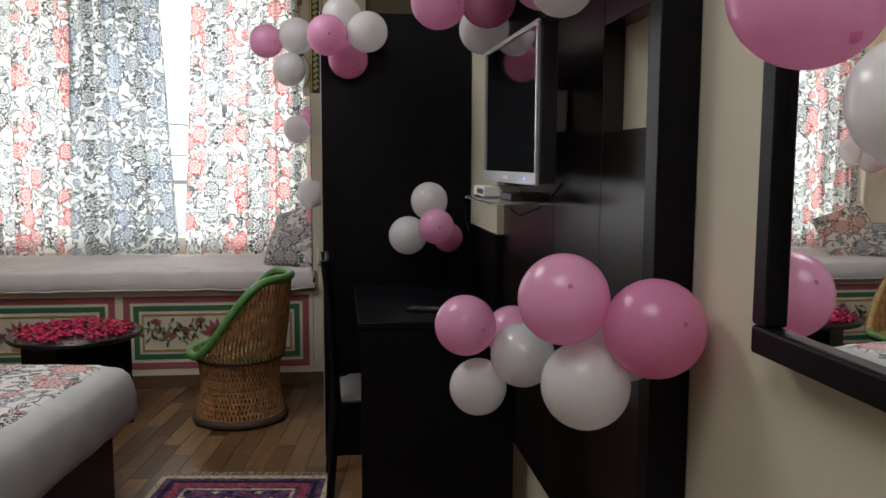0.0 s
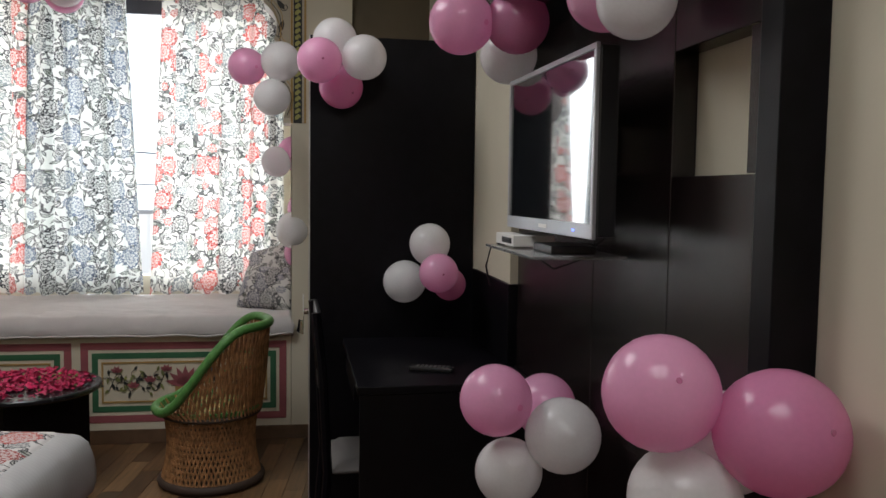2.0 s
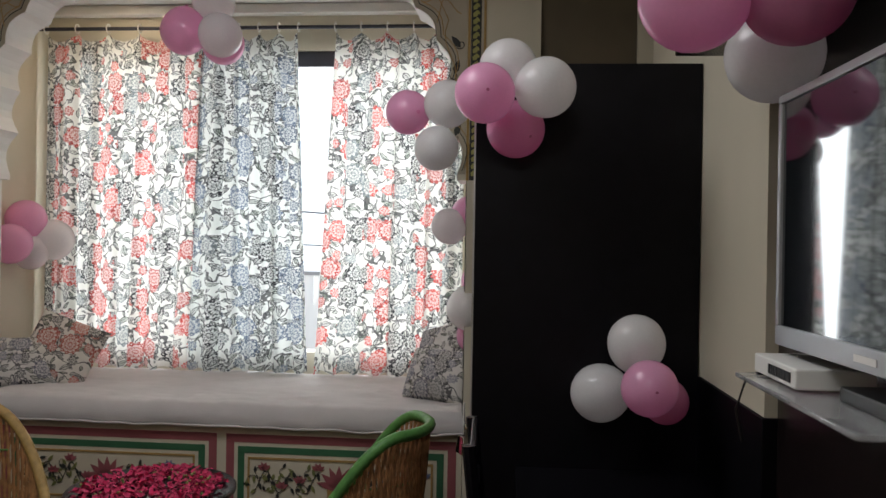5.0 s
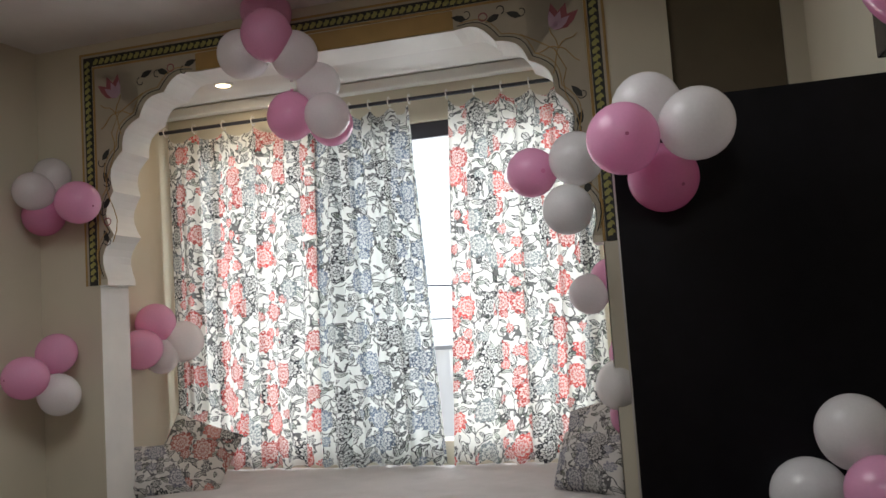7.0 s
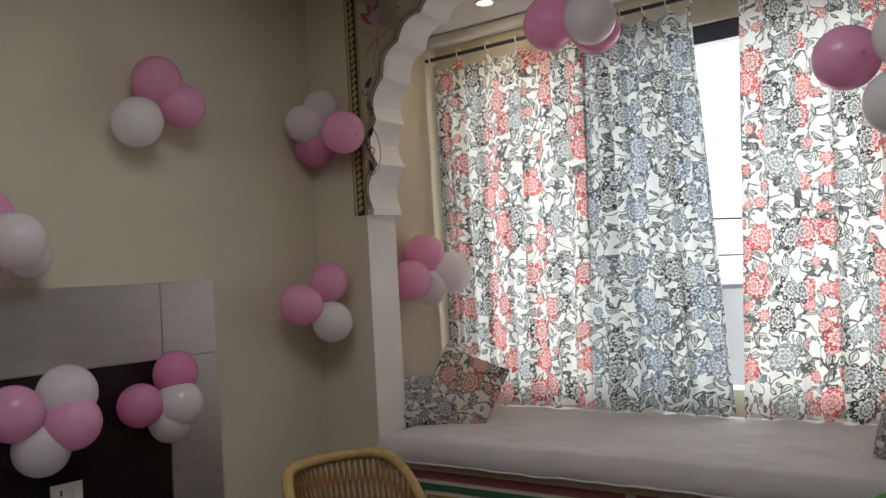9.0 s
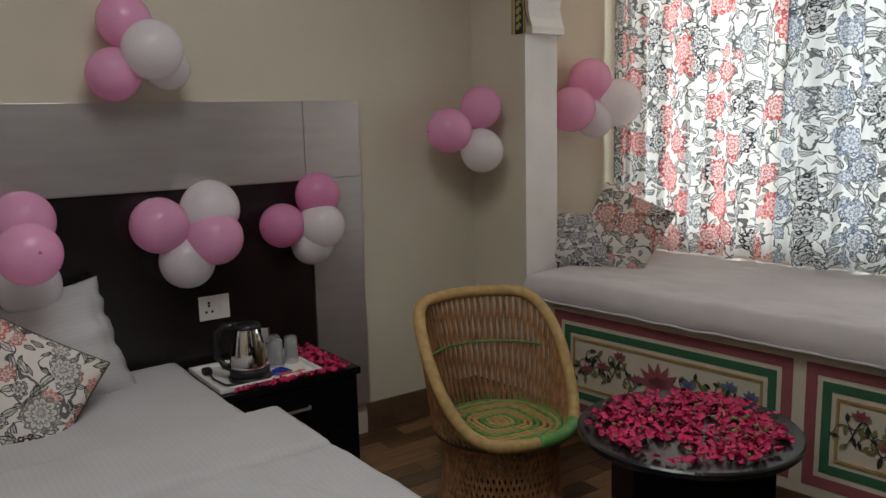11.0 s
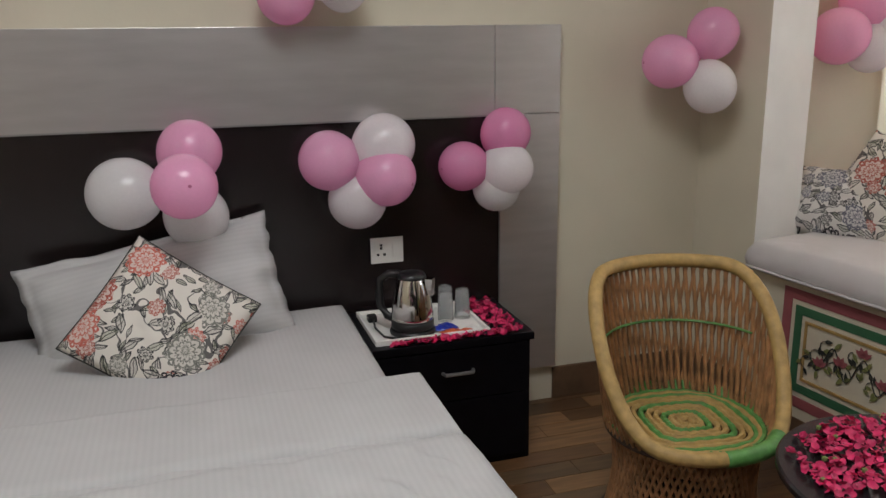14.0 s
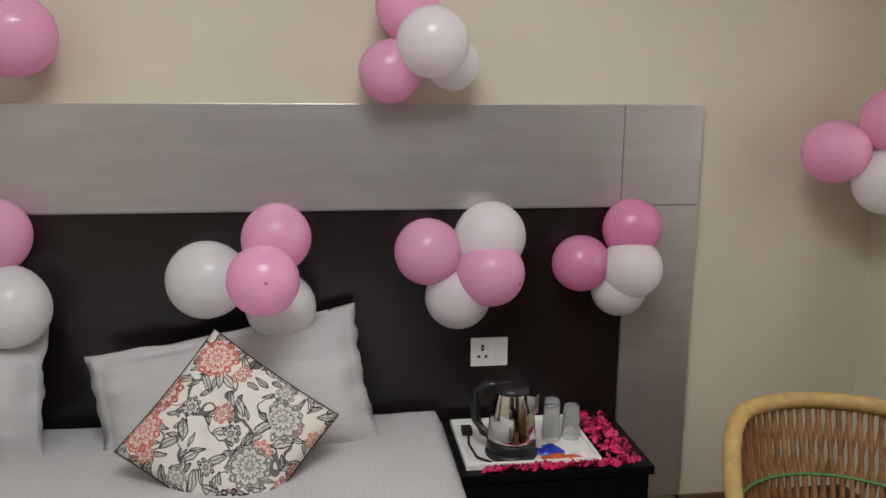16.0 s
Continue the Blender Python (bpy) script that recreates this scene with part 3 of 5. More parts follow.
for i, (x0, x1) in enumerate(((0.55, 1.715), (1.765, 2.945))):
    frame_band(x0, 0.018, x1, 0.495, 0.042, 0.003, REDP, "rose_band")
    frame_band(x0 + 0.062, 0.082, x1 - 0.062, 0.433, 0.034, 0.003, GREENP, "green_band")
    frame_band(x0 + 0.115, 0.136, x1 - 0.115, 0.38, 0.010, 0.006, OCHRE, "brown_moulding")
    scroll(x0 + 0.15, (x0 + x1) / 2 - 0.1, 0.26, 3 + 2 * i)
    scroll((x0 + x1) / 2 + 0.1, x1 - 0.15, 0.26, 4 + 2 * i)
    bm = bmesh.new()
    for k in range(7):
        leaf(bm, (x0 + x1) / 2, 0.235, math.pi * (0.08 + k * 0.14), 0.12, 0.036, -0.008)
    for f in bm.faces:
        if f.normal.y > 0:
            f.normal_flip()
    part("lotus", bm, REDP, bench, "rose painted lotus")
    bm = bmesh.new()
    box((x0 + x1) / 2 - 0.06, -0.007, 0.155, (x0 + x1) / 2 + 0.06, 0, 0.23, bm=bm)
    part("vase", bm, OCHRE, bench)


def soft_slab(x0, y0, z0, x1, y1, z1, r, nx, ny, amp, sc, seed, creases=(), uv=1.0):
    """A cushion-like slab: rounded rim, wrinkled top."""
    bm = bmesh.new()
    uvl = bm.loops.layers.uv.new("UVMap")
    grid = {}
    for i in range(nx + 1):
        for j in range(ny + 1):
            x, y = x0 + (x1 - x0) * i / nx, y0 + (y1 - y0) * j / ny
            e = min(x - x0, x1 - x, y - y0, y1 - y)
            drop = r - math.sqrt(max(0, r * r - max(0, r - e) ** 2)) if e < r else 0
            z = z1 - drop + amp * noise.fractal(Vector((x * sc + seed, y * sc * 1.6, seed)), 0.6, 2.2, 4) * (1 if e > 0.01 else 0.3)
            for ax, ay, bx, by, high, wide in creases:
                f = max(0.0, min(1.0, ((x - ax) * (bx - ax) + (y - ay) * (by - ay)) / ((bx - ax) ** 2 + (by - ay) ** 2)))
                d = math.hypot(x - ax - f * (bx - ax), y - ay - f * (by - ay) + 0.02 * math.sin(f * 7 + ax * 9))
                z += high * math.exp(-(d / wide) ** 2) * math.sin(math.pi * min(1, f + 0.15))
            grid[i, j] = bm.verts.new((x, y, z))
    for i in range(nx):
        for j in range(ny):
            bm.faces.new((grid[i, j], grid[i + 1, j], grid[i + 1, j + 1], grid[i, j + 1]))
    rim = [grid[i, 0] for i in range(nx)] + [grid[nx, j] for j in range(ny)] + [grid[i, ny] for i in range(nx, 0, -1)] + [grid[0, j] for j in range(ny, 0, -1)]
    prev = rim
    cx, cy = (x0 + x1) / 2, (y0 + y1) / 2
    for s in range(1, 5):
        lay = []
        for k, v in enumerate(rim):
            out = 0.008 * math.sin(math.pi * s / 4) + amp * 0.8 * noise.noise(Vector((v.co.x * 9, v.co.y * 9, s * 0.6 + seed)))
            d = Vector((1 if v.co.x > x1 - 1e-4 else -1 if v.co.x < x0 + 1e-4 else 0, 1 if v.co.y > y1 - 1e-4 else -1 if v.co.y < y0 + 1e-4 else 0, 0))
            zz = v.co.z + (z0 - v.co.z) * s / 4
            lay.append(bm.verts.new((v.co.x + d.x * out, v.co.y + d.y * out, zz)))
        n = len(rim)
        for k in range(n):
            bm.faces.new((prev[(k + 1) % n], prev[k], lay[k], lay[(k + 1) % n]))
        prev = lay
    bm.faces.new(prev[::-1])
    for f in bm.faces:
        for l in f.loops:
            l[uvl].uv = (l.vert.co.x * uv, (l.vert.co.y + l.vert.co.z) * uv)
    return bm


SEATCREASE = ((1.2, -0.02, 1.3, 0.25, 0.010, 0.02), (1.5, 0.0, 1.62, 0.5, 0.007, 0.02), (1.75, -0.03, 1.9, 0.2, 0.011, 0.018), (2.0, 0.1, 2.3, 0.25, 0.009, 0.02), (2.2, -0.03, 2.35, 0.15, 0.010, 0.02), (0.8, 0.1, 1.0, 0.4, 0.006, 0.02), (2.4, 0.3, 2.6, 0.6, 0.008, 0.02))
seat = thing("seat_mattress", BAY, "thin mattress in a pale grey creased sheet on the window seat", "mattress")
part("sheet", soft_slab(0.385, -0.05, 0.537, 2.985, 1.03, 0.655, 0.045, 150, 60, 0.008, 3.0, 4.0, SEATCREASE), GREYSHEET, seat, smooth=True)
part("hem", tube([(0.39 + k * 0.05, -0.056 + 0.004 * noise.noise(Vector((k * 0.4, 0, 3))), 0.542 + 0.012 * noise.noise(Vector((k * 0.3, 2, 1)))) for k in range(53)], 0.006, 6), GREYSHEET, seat, "loose lower hem", True)


# ---- curtains ----
def curtain(u0t, u1t, u0b, u1b, folds, amp, material, label, seed):
    th = thing("curtain", BAY @ pose(0, 0.95, 0), label, "curtain", "window curtains")
    bm = bmesh.new()
    uvl = bm.loops.layers.uv.new("UVMap")
    nx, nz = 110, 44
    g = {}
    width = (u1t - u0t)
    for i in range(nx + 1):
        f = i / nx
        for j in range(nz + 1):
            h = j / nz
            a = u0b + (u1b - u0b) * f
            b = u0t + (u1t - u0t) * f
            u = a + (b - a) * h
            ph = f * folds * 2 * math.pi
            w = amp * math.sin(ph + 0.8 * math.sin(ph * 0.5 + seed)) + amp * 0.5 * math.sin(ph * 2.3 + seed + h * 1.5)
            scallop = 0.05 * abs(math.sin(f * math.pi * 5)) * (h ** 14)
            bottom = 0.012 * math.sin(ph * 1.4 + seed) * (1 - h) ** 3
            z = 0.668 + (2.80 - 0.668) * h - scallop + bottom
            g[i, j] = bm.verts.new((u + 0.3 * amp * math.cos(ph * 1.7), w * (0.6 + 0.4 * (1 - h)) + 0.01 * noise.noise(Vector((u * 6, z * 3, seed))), z))
    for i in range(nx):
        for j in range(nz):
            fc = bm.faces.new((g[i, j], g[i + 1, j], g[i + 1, j + 1], g[i, j + 1]))
            for l, (ii, jj) in zip(fc.loops, ((i, j), (i + 1, j), (i + 1, j + 1), (i, j + 1))):
                l[uvl].uv = (seed + ii / nx * width * 1.25, jj / nz * 2.13)
    part("cloth", bm, material, th, smooth=True)
    for k in range(6):
        uu = u0t + (u1t - u0t) * k / 5
        ringp = [(uu, 0.028 * math.cos(a), 2.835 + 0.028 * math.sin(a)) for a in [2 * math.pi * q / 12 for q in range(12)]]
        part("ring", tube(ringp, 0.004, 5, closed=True), WHITEPLASTIC, th, "white plastic curtain ring")


curtain(0.17, 1.22, 0.165, 1.14, 6, 0.022, CURTAIN, "white cotton curtain printed with coral and grey flowers", 1.0)
curtain(1.20, 1.84, 1.13, 1.945, 5, 0.026, CURTAINGREY, "white cotton curtain printed with blue-grey flowers", 2.3)
curtain(2.075, 2.90, 1.97, 2.90, 5, 0.022, CURTAIN, "white cotton curtain printed with coral and grey flowers, drawn aside", 5.2)
rod = thing("curtain_rod", BAY, "dark metal curtain rod across the window", "curtain rod")
part("pole", tube([(0.125, 0.95, 2.835), (3.055, 0.95, 2.835)], 0.012, 12), DARKFRAME, rod)
dl = thing("downlight", BAY @ pose(0.77, 0.65, 2.988), "round lit downlight in the bay ceiling", "lamp")
part("disc", lathe([(0.0, 0.0), (0.045, 0.0), (0.045, 0.006)]), LAMPGLOW, dl)
part("ring", lathe([(0.046, -0.002), (0.06, 0.0), (0.06, 0.012), (0.046, 0.012)]), WHITE, dl)
for lx, ly in ((-1.2, 3.3), (0.0, 0.5)):
    cl = thing("ceiling_lamp", pose(lx, ly, 3.07), "square white ceiling lamp, lit", "lamp", "ceiling lamps")
    bm = box(-0.62, -0.62, 0.0, 0.62, 0.62, 0.03, 0.004)
    part("housing", bm, WHITE, cl)

# ---- television wall: wardrobe, desk, panel ----
ward = thing("wardrobe", EAST, "tall espresso laminate wardrobe beside the window arch", "wardrobe")
part("body", box(-0.75, 0.10, FLOOR, -0.034, 0.62, 2.06, 0.003), BLACKFLAT, ward)
part("side_board", box(-0.76, 0.08, FLOOR, -0.032, 0.098, 2.07, 0.002), BLACKFLAT, ward)
part("edge_strip", box(-0.766, 0.085, FLOOR, -0.7605, 0.095, 2.07), SILVER, ward, "thin pale edge strip")
keys = thing("key_bunch", EAST @ pose(-0.772, 0.16, 0.86), "steel keys with a white tag hanging from the wardrobe lock", "keys")
part("lock", tube([(0.008, 0, 0), (-0.012, 0, 0)], 0.014, 14), CHROME, keys, "round steel lock")
part("ring", tube([(-0.014, 0.022 * math.sin(a), -0.02 + 0.022 * math.cos(a)) for a in [math.pi * k / 8 for k in range(16)]], 0.0016, 5, closed=True), CHROME, keys)
part("tag", box(-0.019, -0.018, 0.0, -0.014, 0.022, 0.075, 0.002), WHITEPLASTIC, keys, "white plastic tag")
for k in range(4):
    ob = part("key", box(-0.0015, -0.011, -0.062, 0.0015, 0.011, 0.0, 0.001), CHROME, keys)
    ob.matrix_local = pose(-0.016 - k * 0.004, -0.015 + k * 0.01, -0.04, -12 + 8 * k, 0, 15 * k)
panel = thing("wall_panel", EAST, "dark wood grain wall panel with a square niche", "wall panel")


for y0, z0, y1, z1 in ((-1.358, 0.25, -0.58, 2.4), (-1.82, 0.25, -1.362, 2.4), (-2.2, 0.25, -1.822, 1.442), (-2.2, 1.712, -1.822, 2.4), (-2.2, 1.444, -2.125, 1.71)):
    part("board", box(0.0, y0, z0, 0.058, y1, z1, 0.002), BLACKWOOD, panel)
part("post", box(-0.03, -2.27, FLOOR, 0.058, -2.203, 2.6, 0.003), BLACKFLAT, panel)
part("canopy", box(-0.26, -2.2, 1.93, -0.002, -0.6, 2.02, 0.003), BLACKWOOD, panel)
part("back_board", box(-0.034, -0.574, 0.752, 0.057, 0.076, 1.06, 0.002), BLACKFLAT, panel)
desk = thing("desk", EAST, "espresso laminate writing desk fixed beside the wardrobe", "desk")
part("desktop", box(-0.615, -0.834, 0.722, -0.002, 0.076, 0.75, 0.003), BLACKFLAT, desk)
part("side_panel", box(-0.605, -0.826, FLOOR, -0.002, -0.80, 0.72, 0.002), BLACKFLAT, desk)
part("modesty_panel", box(-0.03, -0.798, 0.2, -0.004, 0.076, 0.72, 0.002), BLACKFLAT, desk)
part("drawer", box(-0.60, -0.45, 0.6, -0.1, 0.07, 0.718, 0.002), BLACKFLAT, desk)

tv = thing("television", EAST @ pose(-0.165, -1.46, 1.515, 0, 0, 1.4) @ Matrix.Diagonal((1, 1.06, 1, 1)), "flat television with a silver bezel on a wall bracket", "television")
part("cabinet", box(-0.004, -0.315, -0.21, 0.045, 0.315, 0.215, 0.006), BLACKPLASTIC, tv)
part("screen", box(-0.009, -0.303, -0.18, -0.005, 0.303, 0.203), SCREEN, tv, "dark glossy screen")


def bezel():
    bm = box(-0.014, -0.318, -0.214, -0.004, 0.318, -0.18, 0.002)
    box(-0.014, -0.318, 0.204, -0.004, 0.318, 0.218, 0.002, bm)
    box(-0.014, -0.318, -0.18, -0.004, -0.304, 0.204, 0.002, bm)
    box(-0.014, 0.304, -0.18, -0.004, 0.318, 0.204, 0.002, bm)
    return bm


part("bezel", bezel(), TVFRAME, tv, "brushed silver bezel")
part("mark", box(-0.016, -0.03, -0.202, -0.0145, 0.03, -0.192), WHITE, tv)
part("bracket", box(0.045, -0.06, -0.06, 0.158, 0.06, 0.06, 0.004), METAL, tv)
part("led", box(-0.016, -0.215, -0.20, -0.0145, -0.205, -0.195), BLUELED, tv)
shelf = thing("receiver_shelf", EAST, "small clear acrylic shelf under the television", "shelf")
part("board", box(-0.25, -1.60, 1.240, -0.002, -1.11, 1.248, 0.002), GLASS, shelf)
rec = thing("set_top_box", EAST @ pose(-0.16, -1.22, 1.2485), "small pale set-top box on the acrylic shelf", "set-top box")
part("case", box(-0.06, -0.10, 0.004, 0.06, 0.10, 0.036, 0.003), WHITEPLASTIC, rec)
for k in range(9):
    part("vent", box(-0.062, -0.08 + k * 0.012, 0.012, -0.0602, -0.074 + k * 0.012, 0.028), BLACKPLASTIC, rec)
for sx in (-0.055, 0.055):
    part("foot", box(sx - 0.005, 0.08, 0, sx + 0.005, 0.09, 0.004), BLACKPLASTIC, rec)
box2 = thing("media_box", EAST @ pose(-0.12, -1.46, 1.2485), "small black media box on the acrylic shelf", "media box")
part("case", box(-0.06, -0.08, 0, 0.06, 0.08, 0.022, 0.003), BLACKPLASTIC, box2)
wire = thing("power_cable", EAST, "black cables hanging below the receiver shelf", "cable")
part("cord", tube([(-0.2, -1.2, 1.255), (-0.24, -1.14, 1.24), (-0.245, -1.10, 1.18), (-0.23, -1.09, 1.12)], 0.003, 6), BLACKPLASTIC, wire)
part("cord", tube([(-0.1, -1.25, 1.25), (-0.12, -1.27, 1.21), (-0.1, -1.32, 1.19), (-0.05, -1.38, 1.22), (-0.02, -1.45, 1.27), (-0.01, -1.5, 1.3)], 0.003, 6), BLACKPLASTIC, wire)
remote = thing("remote_control", EAST @ pose(-0.33, -0.62, 0.7505, 0, 0, 70), "black remote control lying on the desk", "remote control")
part("body", box(-0.022, -0.08, 0, 0.022, 0.08, 0.016, 0.004), BLACKPLASTIC, remote)
for a in range(3):
    for c in range(8):
        part("button", box(-0.015 + a * 0.012, -0.065 + c * 0.016, 0.016, -0.008 + a * 0.012, -0.057 + c * 0.016, 0.0185), METAL, remote)
mir = thing("wall_mirror", EAST, "large wall mirror in a dark wooden frame", "mirror")
part("glass", box(0.02, -3.55, 1.09, 0.055, -2.67, 2.05), MIRROR, mir, "clear mirror glass")
for b in ((0.0, -3.60, 1.045, 0.056, -2.62, 1.093), (0.0, -3.60, 2.047, 0.056, -2.62, 2.095), (0.0, -2.668, 1.094, 0.056, -2.62, 2.046), (0.0, -3.60, 1.094, 0.056, -3.552, 2.046)):
    part("frame_rail", box(*b, 0.006), BLACKFLAT, mir)

dc = thing("desk_chair", pose(0.02, 3.68, 0, 0, 0, 8), "dark-stained wooden chair pushed under the desk", "chair")
for y in (0.0, 0.36):
    part("rear_leg", tube([(-0.05, y, FLOOR), (-0.015, y, 0.34), (-0.035, y, 0.72), (-0.06, y, 0.95)], 0.018, 8), BLACKFLAT, dc)
    part("front_leg", box(0.34, y - 0.017, FLOOR, 0.375, y + 0.017, 0.335, 0.004), BLACKFLAT, dc)
for z in (0.62, 0.76, 0.90):
    part("rail", box(-0.058 + (0.9 - z) * 0.05, 0.012, z, -0.04 + (0.9 - z) * 0.05, 0.348, z + 0.05, 0.004), BLACKFLAT, dc)
part("seat", soft_slab(0.012, -0.005, 0.336, 0.38, 0.365, 0.375, 0.02, 10, 10, 0.002, 3, 1), mat("dark_grey_upholstery", (0.12, 0.11, 0.105), 0.85, bump=0.3), dc, "dark grey padded seat", True)

rug = thing("rug", pose(-0.02, 0.33, FLOOR), "purple patterned woven rug with a cream fringe", "rug")
part("field", box(-0.80, 2.3, 0.0, -0.06, 3.60, 0.010, 0.002), RUGMAT, rug)
part("border", box(-0.83, 2.27, 0.0, -0.03, 3.64, 0.007, 0.002), RUGEDGE, rug, "cream border")
RUGROSE = mat("rose_rug_wool", (0.24, 0.05, 0.07), 0.95, var=0.6, var_scale=60, bump=0.6, spec=0.1)
RUGDARK = mat("dark_rug_wool", (0.025, 0.015, 0.035), 0.95, var=0.6, var_scale=60, bump=0.6, spec=0.1)
for inset, wide, wool in ((0.03, 0.02, RUGDARK), (0.065, 0.035, RUGROSE), (0.12, 0.015, RUGEDGE)):
    ax, ay, bx, by = -0.80 + inset, 2.3 + inset, -0.06 - inset, 3.60 - inset
    bm = box(ax, ay, 0.010, bx, ay + wide, 0.0112)
    box(ax, by - wide, 0.010, bx, by, 0.0112, bm=bm)
    box(ax, ay + wide, 0.010, ax + wide, by - wide, 0.0112, bm=bm)
    box(bx - wide, ay + wide, 0.010, bx, by - wide, 0.0112, bm=bm)
    part("woven_band", bm, wool, rug)
for k in range(8):
    for q in range(15):
        cx, cy = -0.655 + k * 0.064, 2.47 + q * 0.069
        bm = bmesh.new()
        for h in range(4):
            leaf(bm, 0, 0, h * math.pi / 2 + 0.4 * (k % 2), 0.022, 0.016, 0)
        ob = part("motif", bm, (RUGROSE, RUGEDGE, RUGDARK)[(k + q) % 3], rug)
        ob.matrix_local = pose(cx, cy, 0.0116, -90, 0, 0)
rnd = random.Random(5)
bm = bmesh.new()
for k in range(90):
    x = -0.83 + k * 0.8 / 89
    tube([(x, 3.638, 0.004), (x + rnd.uniform(-0.008, 0.008), 3.665, 0.004), (x + rnd.uniform(-0.012, 0.012), 3.695, 0.003)], 0.0025, 4, bm)
tagged(part("fringe", bm, RUGEDGE, rug, "cream tasselled fringe"), kind="stuff")


# ---- headboard, bed ----
hb = thing("headboard", pose(-3.34, 0, 0), "black headboard panel with a brushed silver surround", "headboard")
part("panel", box(0.002, 0.72, 0.06, 0.03, 4.305, 1.158, 0.002), BLACKWOOD, hb)
part("top_rail", box(0.002, 0.72, 1.16, 0.038, 4.284, 1.505, 0.002), SILVER, hb, "brushed silver laminate")
part("side_rail", box(0.002, 4.307, 0.06, 0.038, 4.567, 1.159, 0.002), SILVER, hb, "brushed silver laminate")
part("top_rail", box(0.002, 4.287, 1.161, 0.038, 4.567, 1.505, 0.002), SILVER, hb, "brushed silver laminate")
part("side_rail", box(0.002, 0.43, 0.06, 0.038, 0.718, 1.505, 0.002), SILVER, hb, "brushed silver laminate")
part("edge_line", box(0.03, 0.72, 1.156, 0.042, 4.284, 1.162), METAL, hb)

sock = thing("wall_socket", pose(-3.31, 3.83, 0.648), "white plastic wall socket with a rocker switch", "socket")
part("plate", box(0.0, -0.066, -0.052, 0.008, 0.066, 0.052, 0.003), WHITEPLASTIC, sock)
part("switch", box(0.008, 0.022, -0.028, 0.013, 0.044, 0.028, 0.002), WHITEPLASTIC, sock)
for y, z in ((-0.024, 0.022), (-0.024, 0.010), (-0.037, -0.016), (-0.011, -0.016)):
    part("hole", box(0.008, y - 0.005, z - 0.005, 0.0088, y + 0.005, z + 0.005), BLACKPLASTIC, sock)

bed = thing("bed", pose(0, 0, 0), "double bed made with white sheets on a dark base", "bed")
part("base", box(-3.30, 1.44, FLOOR, -0.93, 3.62, 0.225, 0.01), BLACKFLAT, bed, "black laminate base")
part("mattress", soft_slab(-3.29, 1.40, 0.22, -0.94, 3.66, 0.462, 0.06, 90, 80, 0.006, 2.5, 2.0), SHEET, bed, "white striped cotton sheet", True)
CREASES = ((-1.95, 3.45, -1.45, 3.62, 0.010, 0.02), (-1.98, 3.30, -1.62, 3.34, 0.008, 0.016), (-1.85, 3.52, -1.30, 3.50, 0.009, 0.02), (-1.9, 3.05, -1.5, 3.25, 0.006, 0.02), (-1.7, 2.6, -1.5, 3.0, 0.005, 0.02), (-2.0, 2.3, -1.6, 2.5, 0.006, 0.02), (-2.0, 3.6, -1.75, 3.68, 0.010, 0.015))
cover = thing("bed_cover", pose(0, 0, 0), "white creased cotton cover turned back over the bed", "bed cover")
cover_bm = soft_slab(-2.115, 1.38, 0.235, -0.90, 3.79, 0.486, 0.10, 110, 150, 0.010, 3.5, 9.0, CREASES)
for v in cover_bm.verts:
    if v.co.y > 3.2:
        v.co.y -= 0.02 * (v.co.y - 3.2) / 0.59 * max(0.0, min(1.0, (-1.3 - v.co.x) / 0.8))
part("sheet", cover_bm, SHEET, cover, smooth=True)
part("turned_band", soft_slab(-2.50, 1.395, 0.30, -2.095, 3.75, 0.478, 0.045, 40, 110, 0.005, 3.0, 5.0), SHEET, cover, "plain white turned-back band", True)
runner = thing("bed_runner", pose(0, 0, 0), "floral printed runner across the foot of the bed", "bed runner")
part("cloth", soft_slab(-1.45, 1.40, 0.47, -0.985, 3.72, 0.497, 0.03, 40, 110, 0.006, 3.5, 9.0), RUNNER, runner, smooth=True)


